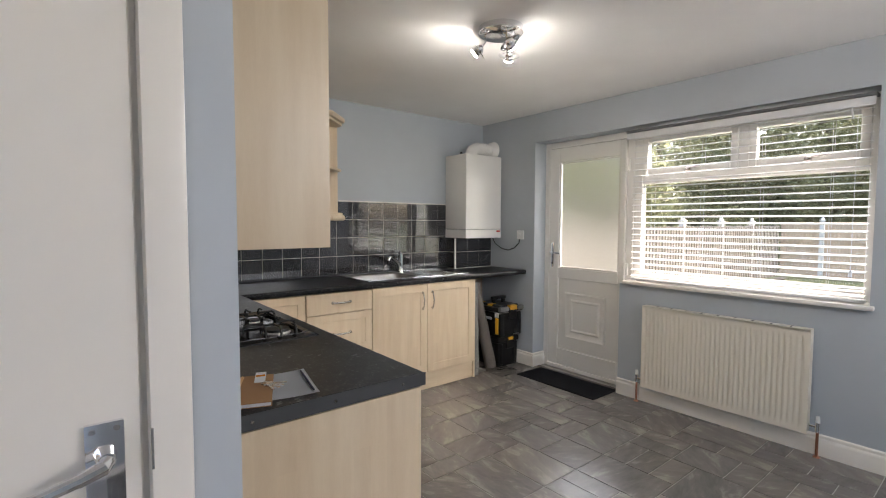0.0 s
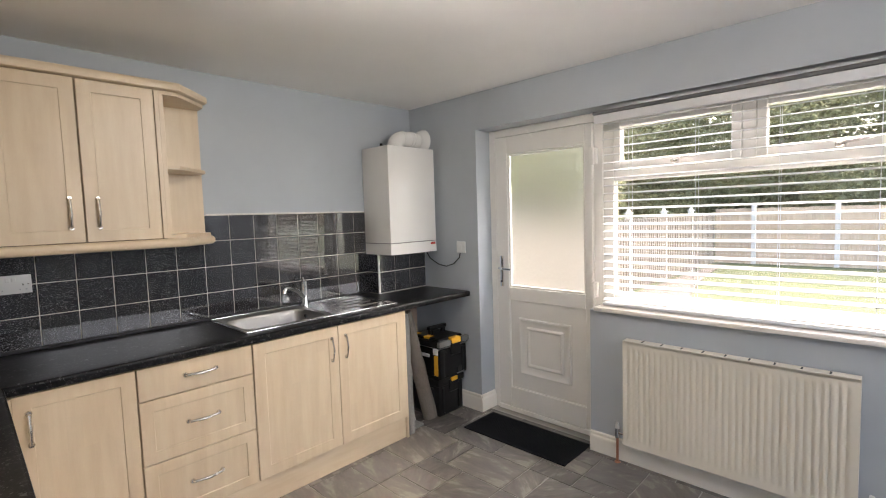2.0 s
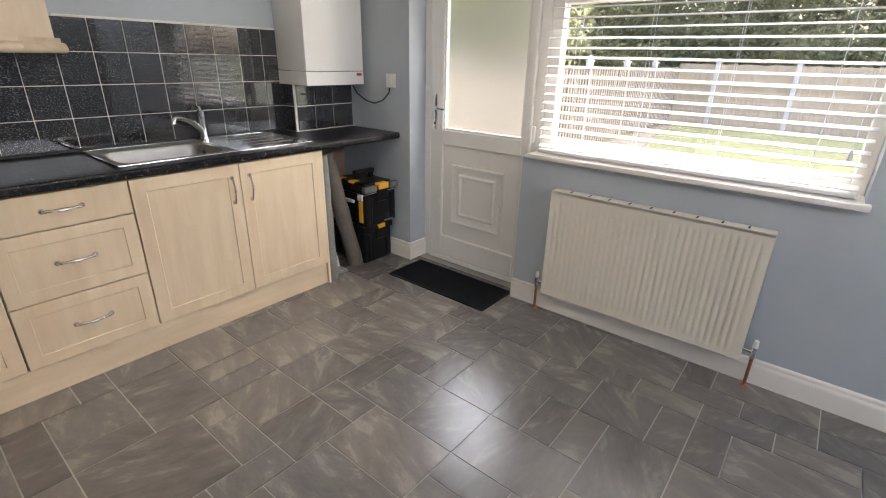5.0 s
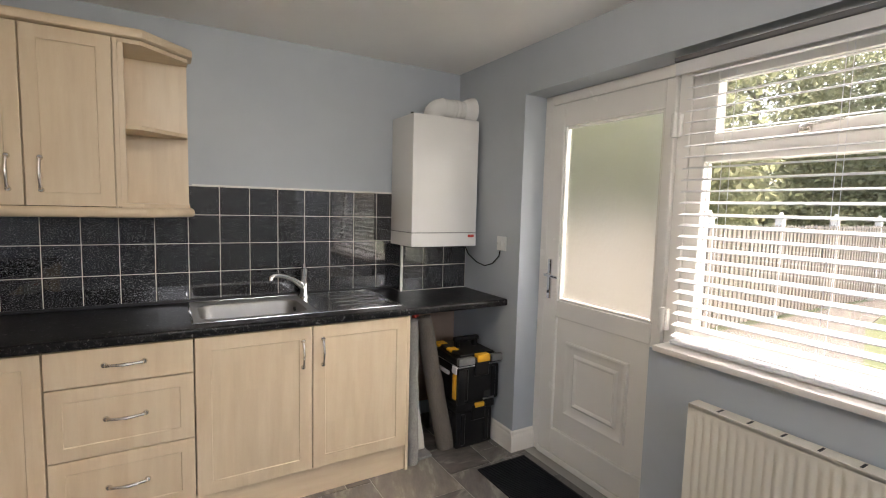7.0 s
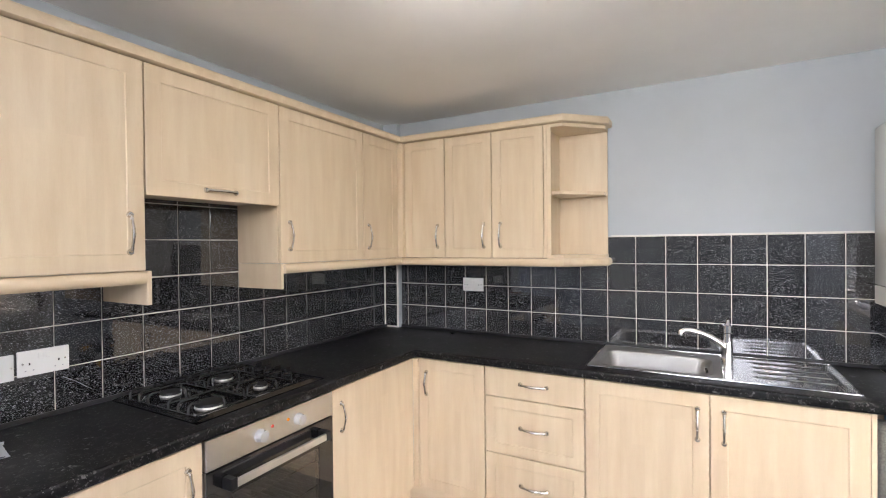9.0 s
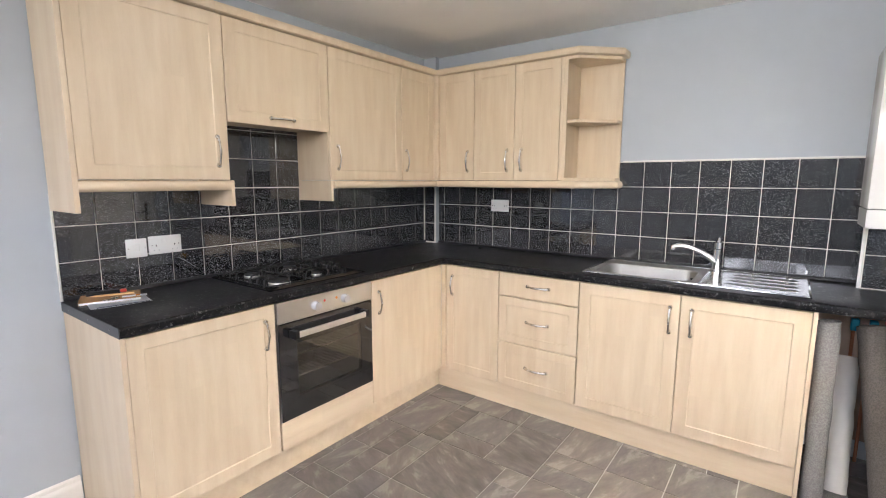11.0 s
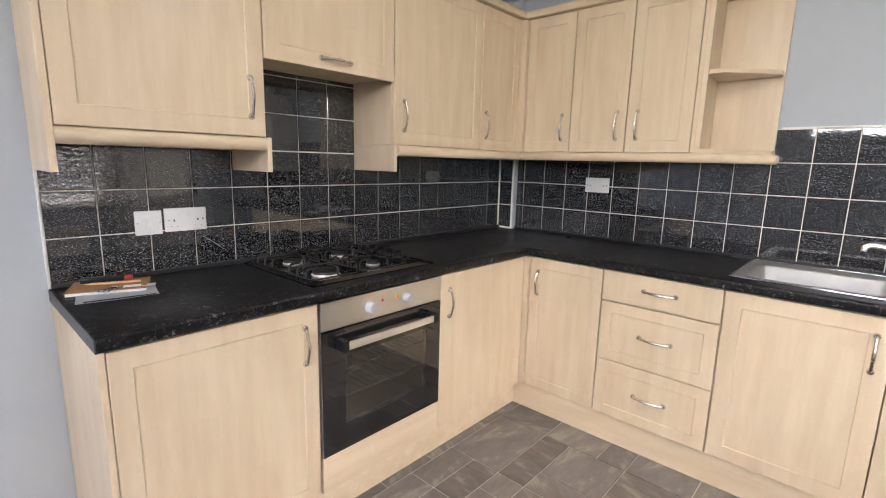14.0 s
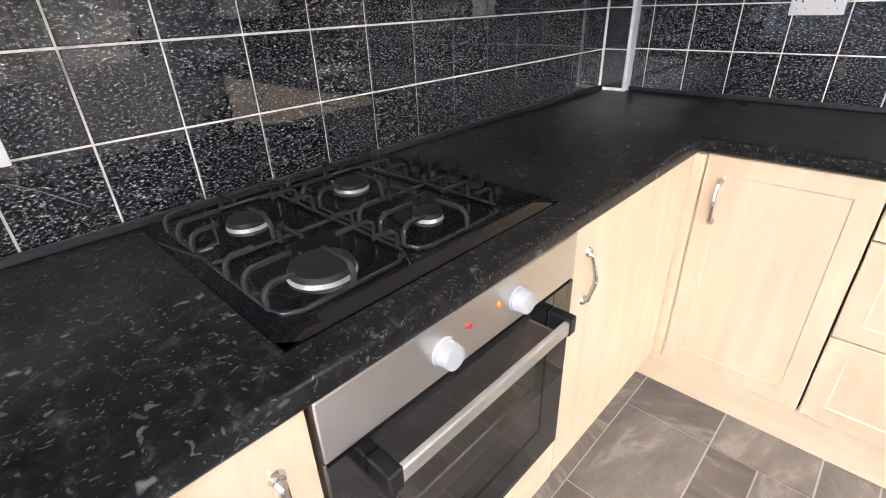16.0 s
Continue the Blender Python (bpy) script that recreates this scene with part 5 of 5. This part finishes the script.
def board_fence():
    f = thing("board_fence", "tall close-boarded timber fence across the garden", "fence", pose(16.4, -9.0, ZG))
    pm = post_mesh(1.6)
    slat = to_mesh("board", boxes((-0.008, 0.008, -0.062, 0.062, 0.1, 1.56)), BOARD)
    y = 0.0
    while y < 13.8:
        piece("post", pm, f, (-0.06, y, 0))
        y += 1.8
    y = 0.06
    while y < 13.6:
        piece("board", slat, f, (0.0 + random.uniform(-0.004, 0.004), y, random.uniform(-0.01, 0.01)), (0, 0, random.uniform(-3, 3)))
        y += 0.119
    part("gravel_board", boxes((-0.02, 0.02, 0, 13.6, 0.0, 0.15)), BOARD, f)
    part("rail", boxes((-0.03, -0.009, 0, 13.6, 1.0, 1.07)), BOARD, f)


picket_fence()
board_fence()


def leaves(count, centre, size, seed, leaf=0.16, ragged=0.3):
    """A cloud of small leaves filling an uneven ellipsoid, denser in clumps."""
    rng = np.random.default_rng(seed)
    clumps = rng.normal(size=(60, 3))
    clumps /= np.linalg.norm(clumps, axis=1)[:, None]
    clumps *= rng.uniform(0.45, 1.0 + ragged * 0.4, size=(60, 1))
    pick = rng.integers(0, 60, count)
    p = clumps[pick] + rng.normal(scale=0.17, size=(count, 3))
    p = p * np.array(size) + np.array(centre)
    p[:, 2] = np.maximum(p[:, 2], ZG + 0.1)
    verts, faces = [], []
    for q in p:
        a, b = rng.normal(size=3), rng.normal(size=3)
        a /= np.linalg.norm(a)
        b = np.cross(a, b)
        b /= np.linalg.norm(b)
        s = leaf * rng.uniform(0.6, 1.3)
        i = len(verts)
        verts += [tuple(q - a * s), tuple(q + b * s * 0.5), tuple(q + a * s), tuple(q - b * s * 0.5)]
        faces.append((i, i + 1, i + 2, i + 3))
    me = bpy.data.meshes.new("crown")
    me.from_pydata(verts, [], faces)
    me.materials.append(LEAF)
    return me


def tree(x, y, h, spread, seed, label):
    t = thing("tree", label, "tree", pose(x, y, ZG), "trees behind the fence")
    bm = tube(bmesh.new(), [(0, 0, 0), (0.05, 0.03, h * 0.3), (-0.04, 0.06, h * 0.6), (0.05, 0, h * 0.85)], [0.2, 0.16, 0.1, 0.04], 10)
    for k in range(6):
        a = k * 1.05 + seed
        z = h * (0.3 + 0.08 * k)
        tube(bm, [(0, 0, z), (math.cos(a) * spread * 0.4, math.sin(a) * spread * 0.4, z + h * 0.1), (math.cos(a) * spread * 0.75, math.sin(a) * spread * 0.75, z + h * 0.16)], [0.08, 0.05, 0.02], 6)
    part("trunk", bm, BARK, t)
    c = new("crown", leaves(24000, (0, 0, h * 0.58), (spread, spread, h * 0.45), seed, 0.085))
    c.parent = t
    tagged(c, kind="stuff")


hedge_n = 0
for hx, hy, sx, sy, hz, sd in ((19.0, -7.5, 1.4, 2.8, 2.6, 11), (19.2, -3.0, 1.5, 2.8, 2.9, 12), (19.0, 1.5, 1.4, 2.8, 2.7, 13), (18.8, 6.0, 1.6, 2.8, 3.0, 14), (17.0, 9.5, 2.6, 2.2, 2.6, 15), (12.0, 9.5, 3.0, 1.6, 2.2, 16)):
    h = new("hedge", leaves(18000, (0, 0, hz * 0.45), (sx, sy, hz * 0.55), sd, 0.075))
    h.location = (hx, hy, ZG)
    tagged(h, "dense dark green hedge behind the garden fence", "hedge", "hedges", "stuff")
for tx, ty, th, ts, sd in ((21.5, -5.5, 7.5, 2.8, 1), (22.0, -0.5, 8.5, 3.0, 2), (21.0, 4.5, 7.8, 2.9, 3), (20.0, 10.0, 8.0, 3.0, 4), (14.0, 11.5, 7.0, 2.8, 5), (22.5, -11.0, 8.0, 3.0, 6), (24.5, -3.0, 9.0, 3.2, 7), (24.5, 2.5, 9.0, 3.2, 8), (24.0, 7.5, 9.0, 3.2, 9), (18.0, 13.5, 8.5, 3.2, 10), (8.5, 8.5, 6.0, 2.2, 21), (11.5, 8.0, 6.5, 2.3, 22), (6.0, 8.6, 5.5, 2.0, 23)):
    tree(tx, ty, th, ts, sd, "leafy green tree behind the garden fence")

# ---- wall tiles ----
TS, GAP = 0.1495, 0.0042
bm = box(bmesh.new(), -0.5, 0.5, -0.0035, 0.0035, -0.5, 0.5)
f = [q for q in bm.faces if q.calc_center_median().y < -0.003]
bmesh.ops.inset_region(bm, faces=f, thickness=0.012, depth=0.0)
for q in bm.verts:
    if q.co.y < 0 and max(abs(q.co.x), abs(q.co.z)) > 0.495:
        q.co.y += 0.0012
TILE_MESH = to_mesh("tile", bm, TILE)


def lay(parent, origin, turn, edges_u, edges_v, n_off):
    """Tiles between neighbouring joints: u along the wall, v up; clipped at the ends."""
    for u0, u1 in zip(edges_u, edges_u[1:]):
        for v0, v1 in zip(edges_v, edges_v[1:]):
            w, h = u1 - u0 - GAP, v1 - v0 - GAP
            if w < 0.015 or h < 0.015:
                continue
            u, vv = (u0 + u1) / 2, (v0 + v1) / 2
            wob = (random.uniform(-0.25, 0.25), 0, random.uniform(-0.25, 0.25) + turn)
            loc = (u, origin - n_off, vv) if turn == 0 else (origin + n_off, u, vv) if turn == 90 else (origin - n_off, u, vv)
            piece("tile", TILE_MESH, parent, loc, wob, (w, 1, h))


def joints(a, b, first, pitch):
    k0 = math.ceil((a - first) / pitch + 0.08)
    out, x = [a], first + k0 * pitch
    while x < b - 0.012:
        out.append(x)
        x += pitch
    return out + [b]


ROWS_V = [0.922, 1.074, 1.2275, 1.380, 1.532]
bed_n = structure("wall_tile_bed_north", boxes((0.46, 3.062, YN - 0.0055, YN, 0.912, 1.534)), GROUT, "pale grouted tile bed behind the sink", "tiling")
lay(bed_n, YN - 0.0055, 0, joints(0.46, 3.06, 1.878, 0.1515), ROWS_V, 0.0015)
bed_w = structure("wall_tile_bed_west", boxes((XW, XW + 0.0055, 1.160, 3.595, 0.912, 1.376), (XW, XW + 0.0055, 1.76, 2.385, 1.376, 1.74)), GROUT, "pale grouted tile bed behind the hob", "tiling")
UW = joints(1.160, 3.595, 1.305, 0.1515)
lay(bed_w, XW + 0.0055, 90, UW, [0.922, 1.0725, 1.225, 1.374], 0.0015)
lay(bed_w, XW + 0.0055, 90, [1.7635, 1.911, 2.0625, 2.214, 2.372], [1.376, 1.5305, 1.683, 1.738], 0.0015)
bed_c = structure("wall_tile_bed_corner", boxes((XW, 0.4505, 3.5925, 3.598, 0.912, 1.42)), GROUT, "pale grouted tile bed on the corner boxing", "tiling")
lay(bed_c, 3.5925, 0, [0.352, 0.449], [0.922, 1.0725, 1.225, 1.374, 1.418], 0.0015)
bed_b = structure("wall_tile_bed_boiler", boxes((3.067, XE - 0.002, 3.5115, 3.517, 0.912, 1.232)), GROUT, "pale grouted tile bed under the boiler", "tiling")
lay(bed_b, 3.5115, 0, [3.07, 3.215, 3.367, XE - 0.004], [0.915, 1.074, 1.229], 0.0015)
bed_s = structure("wall_tile_bed_return", boxes((3.0565, 3.062, 3.517, YN - 0.008, 0.912, 1.38)), GROUT, "pale grouted tile bed on the boxing's side", "tiling")
lay(bed_s, 3.0565, -90, [3.515, 3.637], [0.915, 1.074, 1.229, 1.378], 0.0015)
for nm, r in (("trim", (0.4505, 0.4600, 3.588, 3.5975, 0.912, 1.42)), ("trim", (3.0545, 3.0660, 3.509, 3.5165, 0.912, 1.23)), ("trim", (XW, XW + 0.010, 1.152, 1.1595, 0.912, 1.36)), ("trim", (1.9, 3.04, YN - 0.009, YN, 1.5345, 1.541))):
    structure(nm, boxes(r, bev=0.001), UPVC, "white plastic tile trim", "trim")

# ---- floor pieces ----
U = 0.135
X0F, Y0F = 1.335 - 8 * U, 2.087 - 26 * U
NX, NY = 25, 39
taken = np.zeros((NX, NY), bool)
rng = random.Random(5)
cells = []


def claim(i, j, a, b):
    if i + a > NX or j + b > NY or taken[i:i + a, j:j + b].any():
        return False
    taken[i:i + a, j:j + b] = True
    cells.append((i, j, a, b))
    return True


claim(8, 26, 3, 3)
claim(7, 29, 1, 3)
claim(10, 29, 2, 3)
claim(8, 29, 2, 1)
claim(11, 26, 1, 2)
for j in range(NY):
    for i in range(NX):
        if not taken[i, j]:
            sizes = [(3, 3), (3, 2), (2, 3), (2, 2), (2, 1), (1, 2)]
            wts = [2, 3, 3, 4, 4, 3]
            order = []
            while sizes:
                k = rng.choices(range(len(sizes)), wts)[0]
                order.append(sizes.pop(k))
                wts.pop(k)
            for a, b in order + [(1, 1)]:
                if claim(i, j, a, b):
                    break
meshes = {}
for a, b in {(c[2], c[3]) for c in cells}:
    bm = box(bmesh.new(), 0.0026, a * U - 0.0026, 0.0026, b * U - 0.0026, -0.003, 0.0)
    meshes[a, b] = to_mesh("floor_tile", bm, SLATE)
far = bmesh.new()
count = 0
for i, j, a, b in cells:
    x, y = X0F + i * U, Y0F + j * U
    if y > -0.75 and count < 300:
        piece("floor_tile", meshes[a, b], floor, (x, y, 0))
        count += 1
    else:
        box(far, x + 0.0022, x + a * U - 0.0022, y + 0.0022, y + b * U - 0.0022, -0.003, 0.0)
tagged(part("floor_tiles_rest", far, SLATE, floor, smooth=None), kind="stuff")
